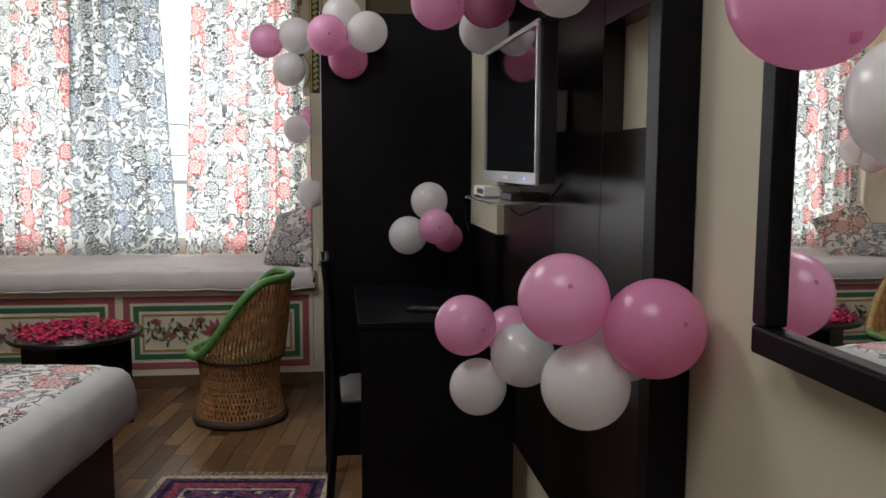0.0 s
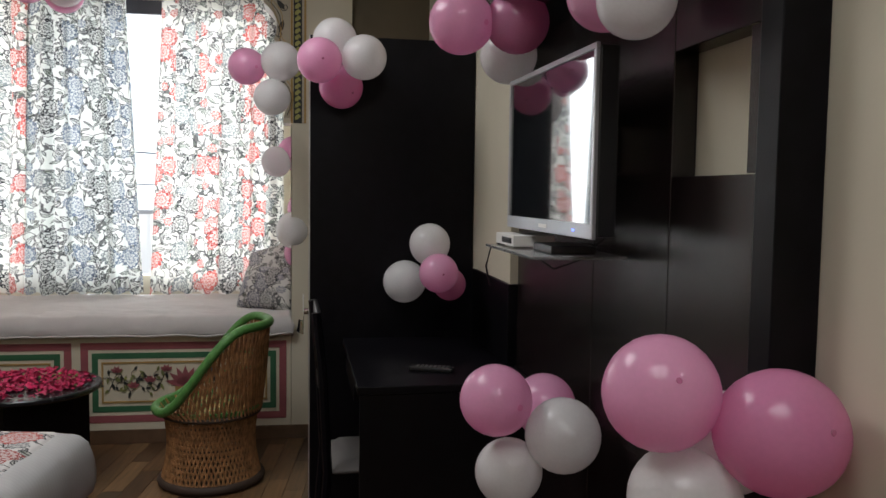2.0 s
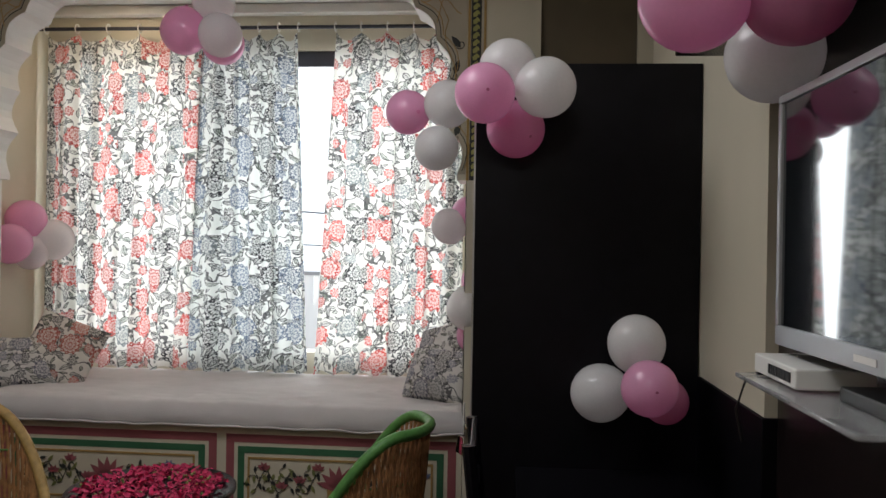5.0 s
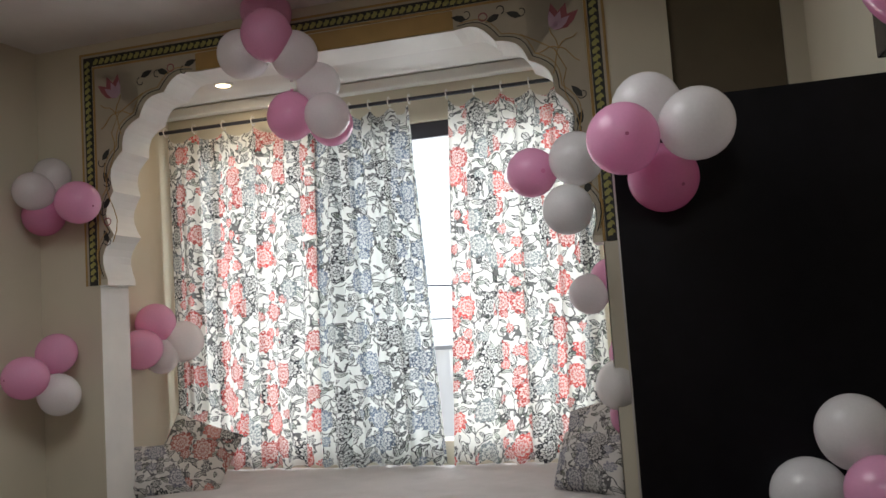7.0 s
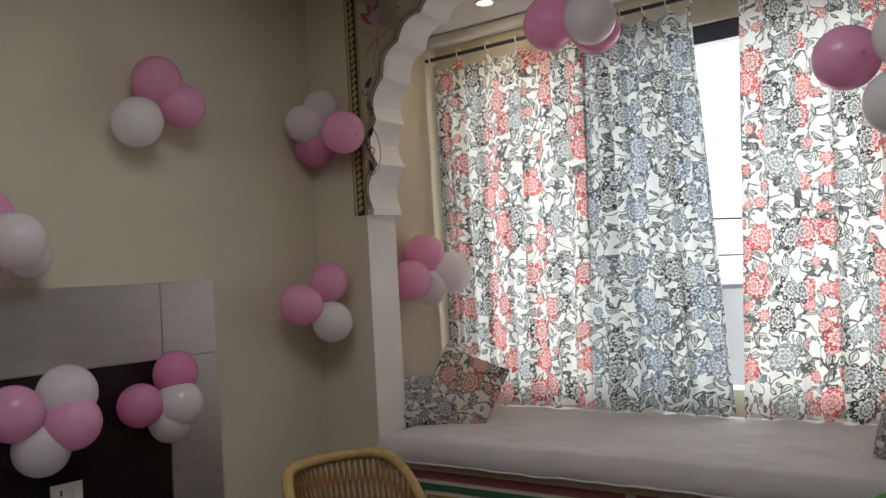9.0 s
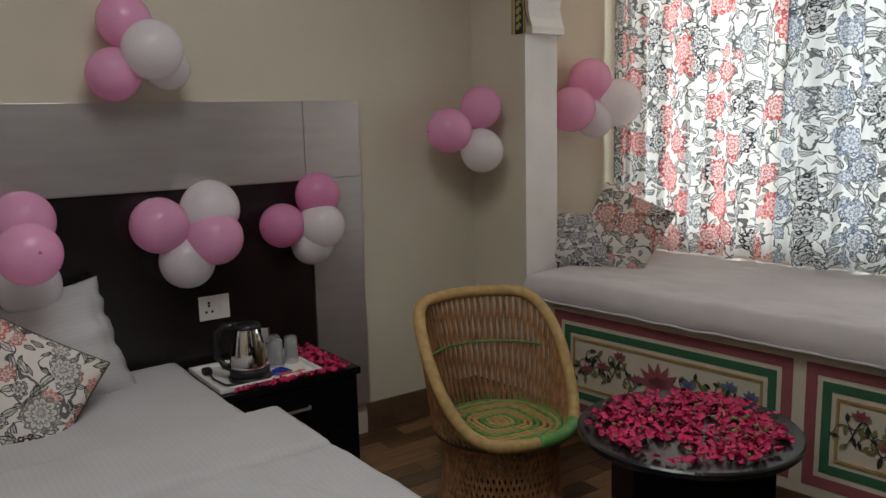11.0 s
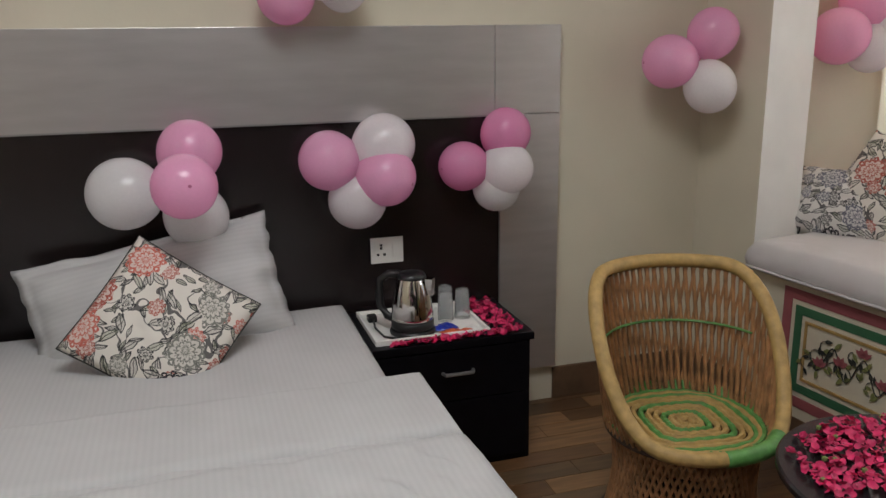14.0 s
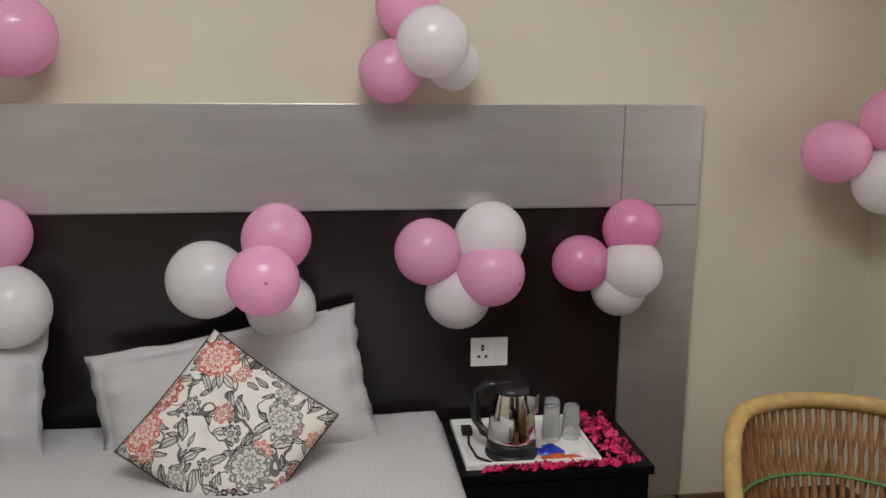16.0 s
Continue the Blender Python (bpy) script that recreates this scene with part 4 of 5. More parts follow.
def pillow_mesh(w, h, t, n=36, flange=0.0, pinch=0.1, seed=0.0):
    """Two bulging faces sewn along the rim; flange: width of a flat wavy border."""
    bm = bmesh.new()
    uvl = bm.loops.layers.uv.new("UVMap")
    ia, ib = 1 - 2 * flange / w, 1 - 2 * flange / h
    layers = []
    for side in (1, -1):
        g = {}
        for i in range(n + 1):
            for j in range(n + 1):
                a, b = 2 * i / n - 1, 2 * j / n - 1
                x = a * (1 - pinch * 0.5 * (1 - b * b))
                y = b * (1 - pinch * 0.5 * (1 - a * a))
                rim = i in (0, n) or j in (0, n)
                e = max(0.0, 1 - (a / ia) ** 2) * max(0.0, 1 - (b / ib) ** 2)
                pucker = 0.5 * noise.noise(Vector((a * 9 + seed, b * 9, side))) * (1 - e) ** 3
                z = side * (t / 2 * e ** 0.42 + 0.003) + side * (0.010 * noise.fractal(Vector((a * 2.2 + seed, b * 2.2, side)), 0.7, 2.1, 4) + 0.014 * pucker) * min(1, e * 8)
                z += 0.035 * noise.noise(Vector((a * 3.5 + seed * 3, b * 3.5, 0))) * (1 if flange else 0) * (1 - min(1, e * 4))
                if rim:
                    wave = 1 + (0.022 * noise.noise(Vector((a * 6 + seed, b * 6, 5))) if flange else 0)
                    x, y = x * wave, y * wave
                if rim and side == -1:
                    g[i, j] = layers[0][i, j]
                else:
                    g[i, j] = bm.verts.new((x * w / 2, y * h / 2, z))
        layers.append(g)
        for i in range(n):
            for j in range(n):
                vs = [g[i, j], g[i + 1, j], g[i + 1, j + 1], g[i, j + 1]]
                f = bm.faces.new(vs if side == 1 else vs[::-1])
                for l in f.loops:
                    l[uvl].uv = (l.vert.co.x + seed, l.vert.co.y + seed * 0.37)
    return bm


def pillow(name, m, w, h, t, material, label, group="", seed=0.0, piping=None, pinch=0.1):
    th = thing(name, m, label, "pillow" if material is SHEET else "cushion", group)
    part("case", pillow_mesh(w, h, t, seed=seed, pinch=pinch, flange=0.035 if material is SHEET else 0.0), material, th, smooth=True)
    if piping:
        n = 40
        pts = []
        for k in range(n):
            s, f = divmod(k * 4 / n, 1)
            a, b = [(2 * f - 1, -1), (1, 2 * f - 1), (1 - 2 * f, 1), (-1, 1 - 2 * f)][int(s)]
            pts.append((a * (1 - pinch * 0.5 * (1 - b * b)) * w / 2, b * (1 - pinch * 0.5 * (1 - a * a)) * h / 2, 0))
        part("piping", tube(pts, 0.0042, 6, closed=True), piping, th, "dark fringed edge")
    return th


def leaning(x, y, z, tilt, spin, yaw=0):
    """A pillow set up against the headboard, its face towards +x."""
    return pose(x, y, z) @ pose(0, 0, 0, 0, 0, yaw) @ pose(0, 0, 0, 0, 90 - tilt, 0) @ pose(0, 0, 0, 0, 0, 90 + spin)


pillow("pillow", leaning(-3.11, 2.98, 0.575, 26, 10), 0.86, 0.48, 0.27, SHEET, "plump white cotton pillow with a flanged edge", "bed pillows", 1.0)
pillow("pillow", leaning(-3.11, 2.00, 0.59, 26, 3), 0.84, 0.48, 0.27, SHEET, "plump white cotton pillow with a flanged edge", "bed pillows", 4.0)
pillow("cushion", leaning(-2.86, 2.99, 0.582, 32, 53), 0.43, 0.45, 0.14, CUSHION, "cream cushion printed with a bird and coral flowers", "bed cushions", 2.2, INK, 0.08)
pillow("cushion", leaning(-2.92, 2.05, 0.62, 30, 44), 0.42, 0.42, 0.14, CUSHION, "cream cushion printed with coral flowers", "bed cushions", 6.1, INK, 0.08)
# cushions in the corners of the window seat
pillow("cushion", BAY @ pose(0.40, 0.36, 0.76, 56, 0, 22), 0.46, 0.32, 0.22, CUSHIONGREY, "grey flowered cushion in the corner of the window seat", "seat cushions", 1.4)
pillow("cushion", BAY @ pose(0.60, 0.46, 0.825, 64, 22, 14), 0.40, 0.40, 0.17, CUSHION, "cream cushion with coral flowers leaning on another", "seat cushions", 3.9, None, 0.06)
pillow("cushion", BAY @ pose(2.83, 0.55, 0.84, 68, -15, -38), 0.40, 0.40, 0.16, CUSHIONGREY, "grey flowered cushion leaning on the wall", "seat cushions", 5.0, None, 0.06)
pillow("cushion", BAY @ pose(2.82, 0.32, 0.77, 62, 0, -28), 0.38, 0.30, 0.22, CUSHIONGREY, "grey flowered cushion in the corner of the window seat", "seat cushions", 7.0)

# ---- bedside ----
ns = thing("nightstand", pose(0, 0, 0), "black laminate nightstand with one drawer", "nightstand")
part("body", box(-3.305, 3.67, FLOOR, -2.88, 4.265, 0.373, 0.003), BLACKFLAT, ns)
part("top", box(-3.307, 3.665, 0.374, -2.862, 4.275, 0.404, 0.003), BLACKFLAT, ns)
dr = part("drawer", box(-2.879, 3.685, 0.175, -2.866, 4.25, 0.368, 0.002), BLACKFLAT, ns)
part("handle", tube([(-2.866, 3.92, 0.285), (-2.845, 3.925, 0.285), (-2.845, 4.03, 0.285), (-2.866, 4.035, 0.285)], 0.007, 8), METAL, dr, "brushed steel handle")
part("door", box(-2.879, 3.685, FLOOR + 0.03, -2.868, 4.25, 0.169, 0.002), BLACKFLAT, ns)
tray = thing("tray", pose(-3.075, 3.90, 0.4045), "white rectangular serving tray on the nightstand", "tray")
part("base", box(-0.17, -0.205, 0, 0.17, 0.205, 0.006, 0.002), WHITEPLASTIC, tray)
for b in ((-0.17, -0.215, 0, 0.17, -0.203, 0.02), (-0.17, 0.203, 0, 0.17, 0.215, 0.02), (0.166, -0.215, 0, 0.178, 0.215, 0.02), (-0.178, -0.215, 0, -0.166, 0.215, 0.02)):
    part("rim", box(*b, 0.002), WHITEPLASTIC, tray)
ket = thing("electric_kettle", pose(-2.99, 3.845, 0.4115, 0, 0, -35), "polished steel electric kettle with a black handle", "kettle")
part("base", lathe([(0.0, 0), (0.082, 0), (0.085, 0.008), (0.08, 0.02), (0.0, 0.022)], 40), BLACKPLASTIC, ket, smooth=True)
part("ring", lathe([(0.074, 0.021), (0.078, 0.024), (0.078, 0.05), (0.074, 0.052)], 40), BLACKPLASTIC, ket, smooth=True)
part("body", lathe([(0.0, 0.05), (0.076, 0.05), (0.077, 0.07), (0.072, 0.12), (0.062, 0.17), (0.052, 0.205), (0.05, 0.21)], 48), CHROME, ket, "mirror-polished steel", True)
lid = part("lid", lathe([(0.052, 0.208), (0.052, 0.216), (0.045, 0.226), (0.02, 0.232), (0.0, 0.233)], 40), BLACKPLASTIC, ket, "black lid", True)
part("spout", plate([(-0.012, 0.15), (0.012, 0.15), (0.018, 0.21), (-0.018, 0.21)], 0.026), CHROME, ket).matrix_local = pose(0, 0.083, 0)
part("handle", tube([(0, -0.045, 0.218), (0, -0.09, 0.215), (0, -0.122, 0.19), (0, -0.13, 0.14), (0, -0.125, 0.09), (0, -0.10, 0.055), (0, -0.07, 0.045)], 0.015, 10), BLACKPLASTIC, ket, "black plastic handle", True)
cordt = thing("kettle_cord", pose(-3.04, 3.9, 0.4115), "black kettle cord lying on the tray", "cord")
part("cord", tube([(0.13, -0.06, 0.005), (0.155, -0.02, 0.005), (0.15, -0.1, 0.006), (0.08, -0.17, 0.006), (-0.02, -0.18, 0.006), (-0.1, -0.17, 0.01)], 0.004, 6), BLACKPLASTIC, cordt)
part("plug", box(-0.135, -0.19, 0, -0.095, -0.155, 0.026, 0.005), BLACKPLASTIC, cordt)
glass = thing("drinking_glass", pose(-3.08, 4.00, 0.4115), "clear glass tumbler standing upside down on the tray", "glass", "tumblers on the tray")
part("tumbler", lathe([(0.031, 0.0), (0.026, 0.105), (0.024, 0.112), (0.0, 0.113), (0.0, 0.109), (0.022, 0.106), (0.0285, 0.0), (0.031, 0.0)], 32), GLASS, glass, smooth=True)
copy_thing(glass, pose(-3.15, 4.02, 0.4115))
copy_thing(glass, pose(-3.09, 4.07, 0.4115))


def sachet(x, y, a, material, label, s=1.0):
    th = thing("sachet", pose(x, y, 0.4120, 0, 0, a), label, "sachet")
    bm = bmesh.new()
    n = 8
    g = {}
    for i in range(n + 1):
        for j in range(n + 1):
            u, v = i / n, j / n
            g[i, j] = bm.verts.new(((u - 0.5) * 0.075 * s, (v - 0.5) * 0.045 * s, 0.002 + 0.014 * math.sin(math.pi * u) * math.sin(math.pi * v) + 0.005 * noise.noise(Vector((u * 5 + x * 50, v * 5, a)))))
    for i in range(n):
        for j in range(n):
            bm.faces.new((g[i, j], g[i + 1, j], g[i + 1, j + 1], g[i, j + 1]))
    ob = part("wrapper", bm, material, th)
    sol = ob.modifiers.new("thick", "SOLIDIFY")
    sol.thickness = 0.001


sachet(-2.98, 3.955, 70, BLUEFOIL, "shiny blue foil coffee sachet", 1.1)
sachet(-3.0, 3.985, 20, BLUEFOIL, "shiny blue foil coffee sachet", 1.0)
sachet(-2.93, 3.975, 100, ORANGEFOIL, "orange foil tea sachet", 1.1)
sachet(-2.92, 4.035, 60, ORANGEFOIL, "red and orange foil tea sachet", 0.9)
sachet(-2.95, 4.07, 20, WHITEPLASTIC, "white paper sugar sachet", 0.9)


def petals(name, spots, parent_label, seed):
    rnd = random.Random(seed)
    bm = bmesh.new()
    for x, y, z in spots:
        s = rnd.uniform(0.007, 0.0135)
        rot = Euler((rnd.uniform(-0.7, 0.7), rnd.uniform(-0.7, 0.7), rnd.uniform(0, 6.3))).to_matrix()
        z += rnd.uniform(0.003, 0.012)
        rows = []
        for a, w in ((-1, 0.35), (-0.3, 0.9), (0.4, 1.0), (1, 0.5)):
            rows.append([bm.verts.new(Vector((x, y, z)) + rot @ Vector((a * s, b * w * s, 0.5 * s * (b * b + 0.4 * a * a)))) for b in (-0.8, 0, 0.8)])
        for p, q in zip(rows, rows[1:]):
            for k in range(2):
                bm.faces.new((p[k], p[k + 1], q[k + 1], q[k]))
    ob = mesh_ob(name, bm, PETAL, smooth=True)
    return tagged(ob, parent_label, "petals", "", "stuff")


rnd = random.Random(11)
spots = []
for k in range(170):
    spots.append((-2.865 - abs(rnd.gauss(0, 0.015)) if rnd.random() < 0.0 else rnd.uniform(-2.895, -2.868), rnd.uniform(3.74, 4.2), 0.406))
for k in range(230):
    spots.append((rnd.uniform(-3.27, -2.88), rnd.uniform(4.135, 4.235) - rnd.random() * 0.01, 0.406 + rnd.random() * 0.012))
petals("rose_petals", spots, "red rose petals strewn round the tray", 3)

# ---- round table with petals ----
TX, TY = -1.578, 4.742
tab = thing("round_table", pose(TX, TY, 0), "low round black table on a square box pedestal", "table")
part("tabletop", lathe([(0.0, 0.392), (0.342, 0.392), (0.35, 0.40), (0.35, 0.414), (0.344, 0.42), (0.0, 0.42)], 72), TABLETOP, tab, "glossy black laminate top")
part("pedestal", box(-0.21, -0.21, FLOOR, 0.21, 0.21, 0.391, 0.003), BLACKFLAT, tab, "square black box pedestal").matrix_local = pose(0, 0, 0, 0, 0, 51)
spots = []
for k in range(1700):
    r, a = 0.325 * math.sqrt(rnd.random()), rnd.uniform(0, 2 * math.pi)
    px, py = r * math.cos(a), r * math.sin(a)
    patch = noise.noise(Vector((px * 7, py * 7, 3)))
    if patch > 0.42 - 1.1 * max(0, r - 0.16) or r > 0.30 + 0.1 * patch:
        continue
    spots.append((TX + px, TY + py, 0.42 + rnd.random() * 0.012))
petals("rose_petals", spots, "heap of red rose petals on the round table", 8)
bm = bmesh.new()
for k in range(34):
    r, a = 0.29 * math.sqrt(rnd.random()), rnd.uniform(0, 2 * math.pi)
    bmesh.ops.create_icosphere(bm, subdivisions=1, radius=0.008, matrix=Matrix.Translation((TX + r * math.cos(a), TY + r * math.sin(a), 0.437)))
tagged(mesh_ob("rose_buds", bm, SEPAL), "small pale green rose hips among the petals", "rose buds", "", "stuff")


# ---- cane chairs ----
def cane_chair(m, rim_mat, label, front_green):
    ch = thing("cane_chair", m, label, "chair", "cane chairs")
    R0, RW, RS = 0.228, 0.192, 0.252

    def rim_z(a):
        f = (1 - math.cos(a)) / 2
        s = min(1, max(0, (f - 0.07) / 0.80))
        return 0.365 + 0.395 * (s * s * (3 - 2 * s))

    def rim_r(a):
        return RS + 0.02 * (rim_z(a) - 0.365) / 0.395

    def drum_r(h):
        return R0 + (RW - R0) * math.sin(math.pi * h) * 0.6 + (0.215 - R0) * h

    n = 66
    for lean in (1, -1):
        for k in range(n):
            a0 = 2 * math.pi * k / n
            pts = []
            for j in range(7):
                h = j / 6
                a = a0 + lean * h * 0.55
                pts.append((drum_r(h) * math.cos(a), drum_r(h) * math.sin(a), 0.03 + 0.315 * h))
            part("stick", tube(pts, 0.0052, 5), CANE, ch)
    for k in range(70):
        a0 = 2 * math.pi * k / 70
        if rim_z(a0) < 0.395:
            continue
        for lean, thick, out in ((0.2, 0.0068, 0.0), (-0.2, 0.0045, 0.010)):
            a1 = a0 + lean
            za, ra = rim_z(a1), rim_r(a1)
            mid = (0.222 + ra) / 2 + out
            pts = [((0.222 + out) * math.cos(a0), (0.222 + out) * math.sin(a0), 0.345), (mid * math.cos((a0 + a1) / 2), mid * math.sin((a0 + a1) / 2), (0.345 + za) / 2), (ra * math.cos(a1), ra * math.sin(a1), za)]
            part("back_stick", tube(pts, thick, 5), CANE, ch)
    rim = [(rim_r(a) * math.cos(a), rim_r(a) * math.sin(a), rim_z(a)) for a in [2 * math.pi * k / 72 for k in range(72)]]
    part("rim", tube(rim, 0.021, 10, closed=True), rim_mat, ch, "thick cord-wound rim", True)
    if front_green:
        fr = [(rim_r(a) * math.cos(a), rim_r(a) * math.sin(a), rim_z(a)) for a in [-0.05 + 0.85 * k / 14 for k in range(15)]]
        part("rim_wrap", tube(fr, 0.0225, 10), GREENROPE, ch, "green cord wrapping", True)
    hoop = [(0.224 * math.cos(a), 0.224 * math.sin(a), 0.342) for a in [2 * math.pi * k / 48 for k in range(48)]]
    part("seat_hoop", tube(hoop, 0.012, 8, closed=True), DARKROPE, ch, smooth=True)
    base = [(R0 * math.cos(a), R0 * math.sin(a), 0.022) for a in [2 * math.pi * k / 48 for k in range(48)]]
    part("base_ring", tube(base, 0.021, 8, closed=True), DARKROPE, ch, "dark bound base ring", True)
    mid = [(0.192 * math.cos(a), 0.192 * math.sin(a), 0.19) for a in [2 * math.pi * k / 48 for k in range(48)]]
    part("binding", tube(mid, 0.005, 6, closed=True), DARKROPE, ch)
    arc = [((rim_r(a) + 0.222) / 2 * 1.0 * math.cos(a) * 0.985, (rim_r(a) + 0.222) / 2 * math.sin(a) * 0.985, 0.575) for a in [1.9 + 2.48 * k / 30 for k in range(31)]]
    part("binding", tube(arc, 0.004, 6), GREENROPE, ch)
    # woven seat: square rounds of tan and green cord
    for k in range(11):
        s = 0.018 + k * 0.0192
        pts = []
        for q in range(40):
            a = 2 * math.pi * q / 40
            c, d = math.cos(a), math.sin(a)
            e = (abs(c) ** 4 + abs(d) ** 4) ** 0.25
            rr = min(s / e * (1 if k < 8 else e + (1 - e) * (10 - k) / 3), 0.222)
            pts.append((rr * c, rr * d, 0.348 + 0.003 * (q % 2)))
        part("seat_cord", tube(pts, 0.009, 6, closed=True), GREENROPE if k in (2, 5, 8, 10) else ROPE, ch)
    for q in range(60):
        a = 2 * math.pi * q / 60
        part("lashing", tube([(0.222 * math.cos(a), 0.222 * math.sin(a), 0.352), (0.236 * math.cos(a + 0.03), 0.236 * math.sin(a + 0.03), 0.378)], 0.006, 5), GREENROPE if 1.6 < a < 4.0 or q % 3 else ROPE, ch)
    return ch


CHAIRSIZE = Matrix.Scale(1.09, 4)
cane_chair(pose(-0.70, 4.87, FLOOR, 0, 0, 184) @ CHAIRSIZE, GREENROPE, "cane tub chair with a green cord-wound rim", False)
cane_chair(pose(-2.28, 4.54, FLOOR, 0, 0, -8) @ CHAIRSIZE, ROPE, "cane tub chair with a tan cord-wound rim and green seat", True)

# ---- balloons ----
CLUSTERS = [
    ('A', [(-0.513, 4.866, 2.022, 0.094, 'p'), (-0.336, 4.824, 2.045, 0.100, 'w'), (-0.376, 4.800, 1.863, 0.092, 'w'), (-0.060, 3.984, 1.922, 0.092, 'p'), (-0.014, 4.165, 2.034, 0.095, 'w'), (0.115, 4.035, 1.945, 0.093, 'w'), (0.012, 4.179, 1.843, 0.094, 'm')]),
    ('B', [(0.395, 4.101, 1.182, 0.088, 'w'), (0.291, 4.227, 1.008, 0.095, 'w'), (0.428, 3.964, 1.072, 0.082, 'p'), (0.483, 4.140, 1.008, 0.072, 'm')]),
    ('C', [(0.518, 2.715, 0.872, 0.094, 'p'), (0.677, 2.902, 0.810, 0.090, 'p'), (0.690, 2.697, 0.785, 0.099, 'w'), (0.560, 2.755, 0.671, 0.090, 'w'), (0.693, 1.961, 1.081, 0.097, 'p'), (0.868, 1.906, 1.031, 0.103, 'm'), (0.745, 1.978, 0.895, 0.096, 'w'), (0.83, 2.02, 0.98, 0.09, 'w')]),
    ('D', [(0.435, 2.999, 1.880, 0.092, 'p'), (0.594, 2.995, 1.885, 0.092, 'm'), (0.593, 3.167, 1.820, 0.089, 'w'), (0.723, 2.270, 1.781, 0.079, 'w'), (0.70, 2.42, 1.83, 0.085, 'p')]),
    ('E', [(0.895, 1.352, 1.580, 0.101, 'p'), (0.937, 1.173, 1.427, 0.073, 'w')]),
    ('F', [(-0.484, 5.651, 1.574, 0.091, 'w'), (-0.386, 5.721, 1.630, 0.103, 'p'), (-0.376, 5.642, 1.157, 0.111, 'w'), (-0.334, 5.727, 1.284, 0.093, 'p'), (-0.350, 5.725, 1.015, 0.099, 'p')]),
    ('G', [(-3.159, 5.928, 1.591, 0.121, 'p'), (-3.143, 5.778, 1.444, 0.121, 'p'), (-3.071, 6.054, 1.473, 0.129, 'w'), (-3.129, 5.934, 1.394, 0.106, 'w')]),
    ('H', [(-3.12, 5.14, 1.461, 0.102, 'p'), (-3.13, 4.955, 1.355, 0.107, 'p'), (-3.083, 5.114, 1.255, 0.105, 'w')]),
    ('I', [(-3.168, 5.188, 2.390, 0.096, 'w'), (-3.189, 5.085, 2.298, 0.101, 'w'), (-2.942, 5.131, 2.218, 0.111, 'p'), (-3.241, 5.180, 2.186, 0.109, 'm')]),
    ('J', [(-3.240, 4.273, 2.413, 0.113, 'p'), (-3.180, 4.373, 2.307, 0.102, 'p'), (-3.200, 4.158, 2.213, 0.112, 'w')]),
    ('K', [(-3.240, 3.539, 1.800, 0.101, 'p'), (-3.220, 3.483, 1.606, 0.100, 'p'), (-3.140, 3.607, 1.692, 0.112, 'w'), (-3.200, 3.677, 1.633, 0.087, 'w')]),
    ('L', [(-3.297, 4.302, 1.095, 0.100, 'm'), (-3.30, 4.128, 0.975, 0.098, 'm'), (-3.19, 4.293, 0.963, 0.103, 'w'), (-3.250, 4.265, 0.884, 0.096, 'w')]),
    ('M', [(-3.227, 3.605, 1.027, 0.113, 'p'), (-3.291, 3.808, 1.074, 0.120, 'w'), (-3.16, 3.802, 0.965, 0.112, 'p'), (-3.221, 3.704, 0.876, 0.112, 'w')]),
    ('N', [(-3.280, 2.894, 0.954, 0.127, 'w'), (-3.158, 3.119, 1.092, 0.110, 'p'), (-2.927, 3.095, 1.011, 0.106, 'p'), (-3.212, 3.122, 0.858, 0.115, 'w')]),
    ('O', [(-3.230, 2.266, 1.108, 0.113, 'p'), (-3.170, 2.309, 0.890, 0.126, 'w')]),
    ('P', [(-3.230, 2.377, 1.702, 0.128, 'p')]),
    ('Q', [(-1.894, 5.311, 3.065, 0.127, 'p'), (-1.807, 5.170, 2.889, 0.123, 'p'), (-1.997, 5.250, 2.851, 0.125, 'w'), (-1.729, 5.278, 2.811, 0.115, 'w'), (-1.664, 5.386, 2.685, 0.105, 'w'), (-1.791, 5.322, 2.527, 0.117, 'p'), (-1.594, 5.323, 2.501, 0.109, 'w'), (-1.648, 5.458, 2.497, 0.110, 'p')]),
]
balloon_me = {}


def balloon_mesh(c):
    bm = lathe([(0.0, 1.0)] + [(math.sin(a) * (1.0 - 0.04 * (1 - math.cos(a)) / 2), math.cos(a) * (1.0 if a < 1.57 else 1.05)) for a in [math.pi * k / 18 for k in range(1, 18)]] + [(0.03, -1.06)], 28)
    me = bpy.data.meshes.new("balloon")
    bm.to_mesh(me)
    bm.free()
    for p in me.polygons:
        p.use_smooth = True
    me.materials.append(BALLOON[c])
    bm = lathe([(0.03, 0.0), (0.04, -0.03), (0.09, -0.08), (0.0, -0.085)], 10)
    kn = bpy.data.meshes.new("knot")
    bm.to_mesh(kn)
    bm.free()
    kn.materials.append(BALLOON["m" if c != "w" else "w"])
    return me, kn


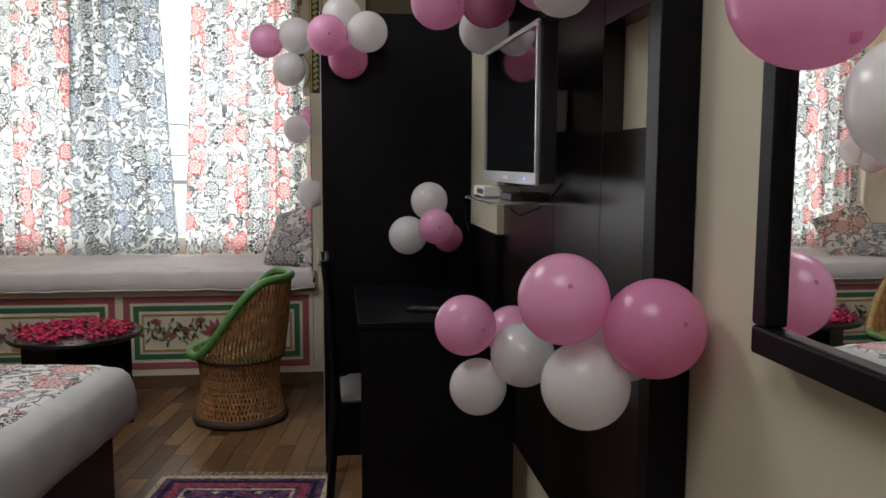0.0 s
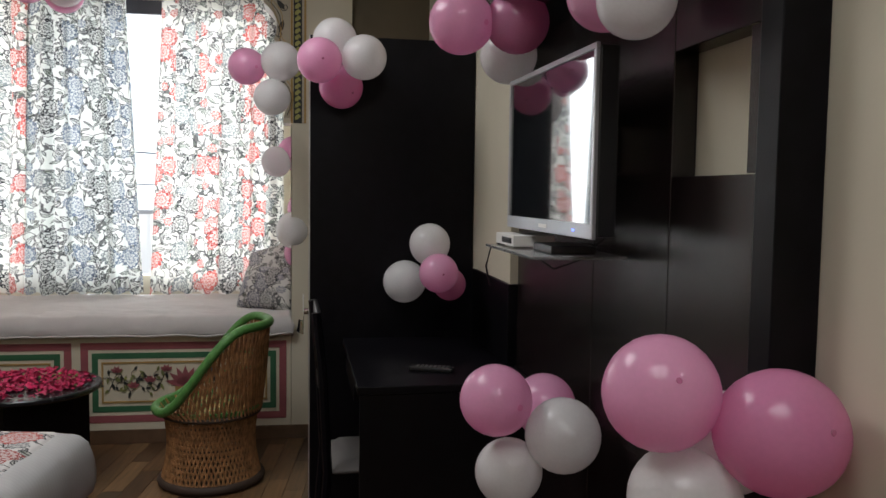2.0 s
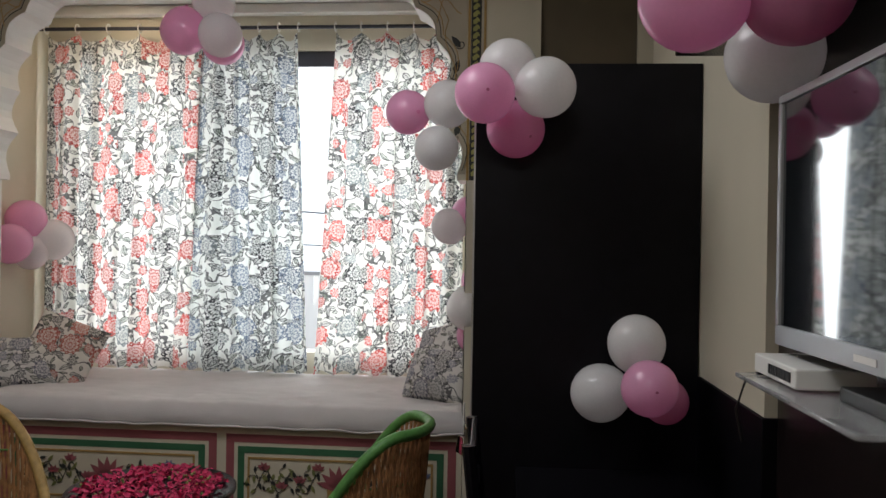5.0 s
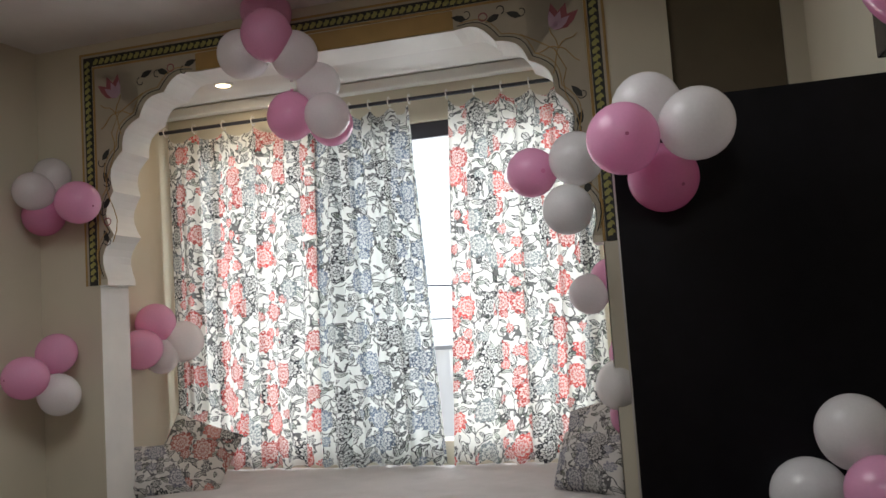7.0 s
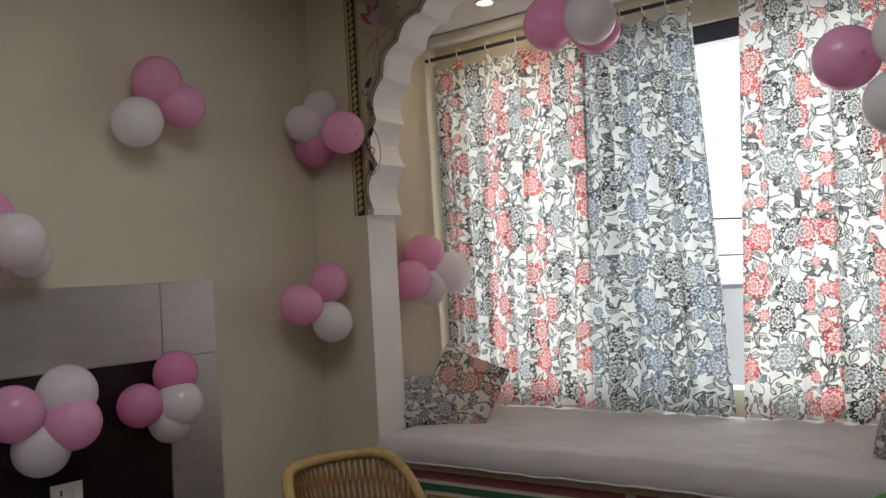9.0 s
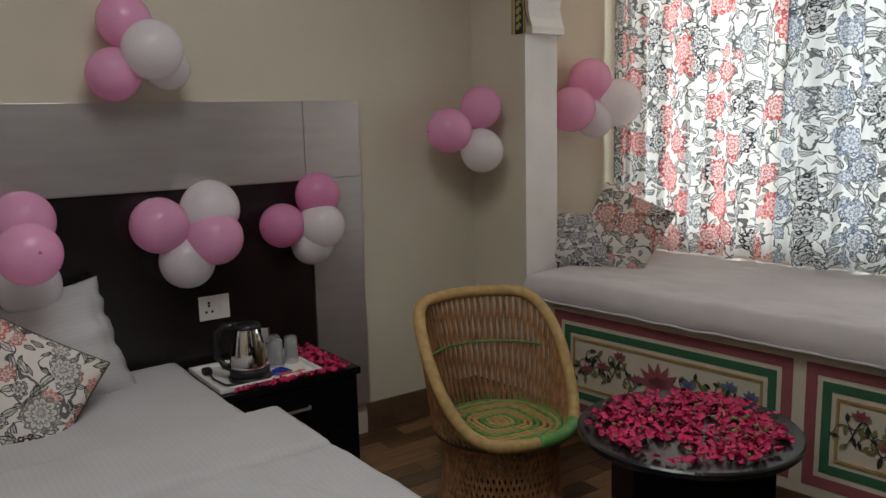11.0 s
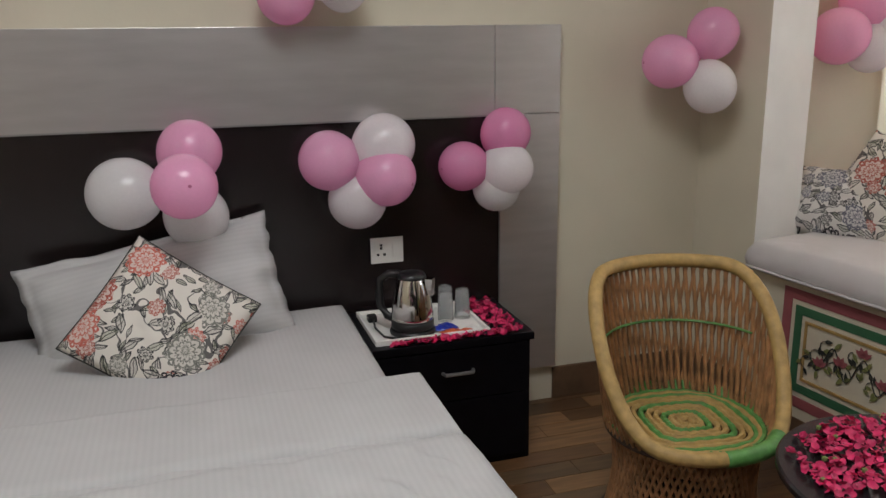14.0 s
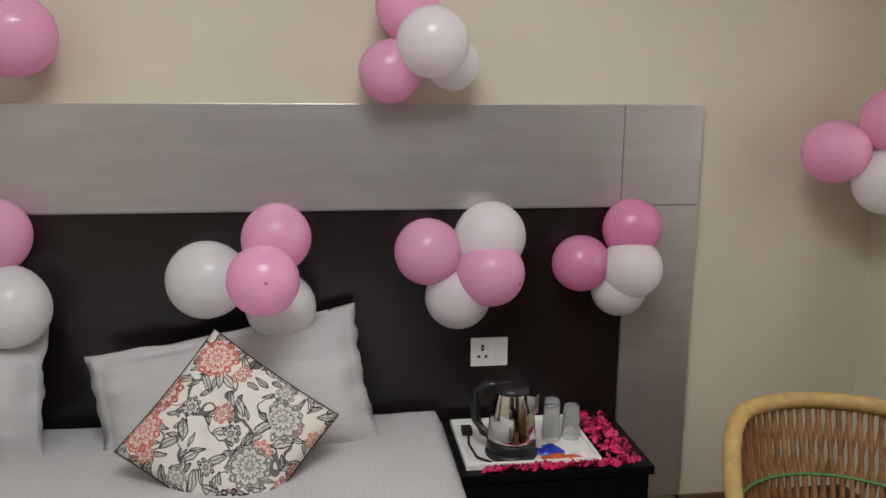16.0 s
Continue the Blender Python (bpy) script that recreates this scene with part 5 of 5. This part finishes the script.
for c in "pmw":
    balloon_me[c] = balloon_mesh(c)
bm = lathe([(0.055, 0.0), (0.045, 0.012), (0.0, 0.016)], 10)
tip_me = bpy.data.meshes.new("tip")
bm.to_mesh(tip_me)
bm.free()
tip_me.materials.append(mat("thick_rose_latex", (0.55, 0.16, 0.30), 0.4))
for letter, items in CLUSTERS:
    cx, cy, cz = (sum(i[k] for i in items) / len(items) for k in range(3))
    th = thing("balloon_cluster", pose(cx, cy, cz), "cluster of pink and white party balloons taped up together" if len(items) > 1 else "single pink party balloon taped to the wall", "balloons", "party balloons")
    for x, y, z, r, c in items:
        if x < -3.31 + 0.8 * r and y < 5.2:
            x = -3.31 + 0.8 * r
        ob = new("balloon", balloon_me[c][0])
        ob.parent = th
        ob["label"] = {"p": "pink balloon", "m": "deep rose balloon", "w": "white balloon"}[c]
        inward = Vector((cx - x, cy - y, cz - z))
        if inward.length < 0.02:
            inward = Vector((0, 0, -1))
        q = (-inward).to_track_quat("Z", "Y").to_matrix().to_4x4()
        ob.matrix_local = Matrix.Translation((x - cx, y - cy, z - cz)) @ q @ Matrix.Scale(r, 4)
        if c != "w":
            tip = new("tip", tip_me)
            tip.parent = ob
            tip.matrix_local = Matrix.Translation((0, 0, 0.994))
        kn = new("knot", balloon_me[c][1])
        kn.parent = ob
        kn.matrix_local = Matrix.Translation((0, 0, -1.05))

# ---- floor planks ----
plank_me = bpy.data.meshes.new("plank")
bm = box(0.0, 0.0, -0.011, 0.098, 0.448, 0.0, 0.0012)
bm.to_mesh(plank_me)
bm.free()
plank_me.materials.append(FLOORWOOD)
verts, faces = [], []
for i in range(51):
    for j in range(19):
        x = -3.5 + i * 0.1
        y = -1.3 + j * 0.45 - (i % 3) * 0.15
        if -2.95 < x < 0.1 and 3.45 < y < 5.2:
            ob = new("plank", plank_me)
            ob.parent = floor
            ob.location = (x, y, FLOOR)
        else:
            b0 = len(verts)
            verts += [(x, y, -0.011), (x + 0.098, y, -0.011), (x + 0.098, y + 0.448, -0.011), (x, y + 0.448, -0.011), (x, y, 0), (x + 0.098, y, 0), (x + 0.098, y + 0.448, 0), (x, y + 0.448, 0)]
            faces += [tuple(b0 + k for k in f) for f in ((4, 5, 6, 7), (0, 1, 5, 4), (1, 2, 6, 5), (2, 3, 7, 6), (3, 0, 4, 7))]
me = bpy.data.meshes.new("planks")
me.from_pydata(verts, [], faces)
me.materials.append(FLOORWOOD)
rest = new("planks", me)
rest.parent = floor
rest.location.z = FLOOR
tagged(rest, kind="stuff")
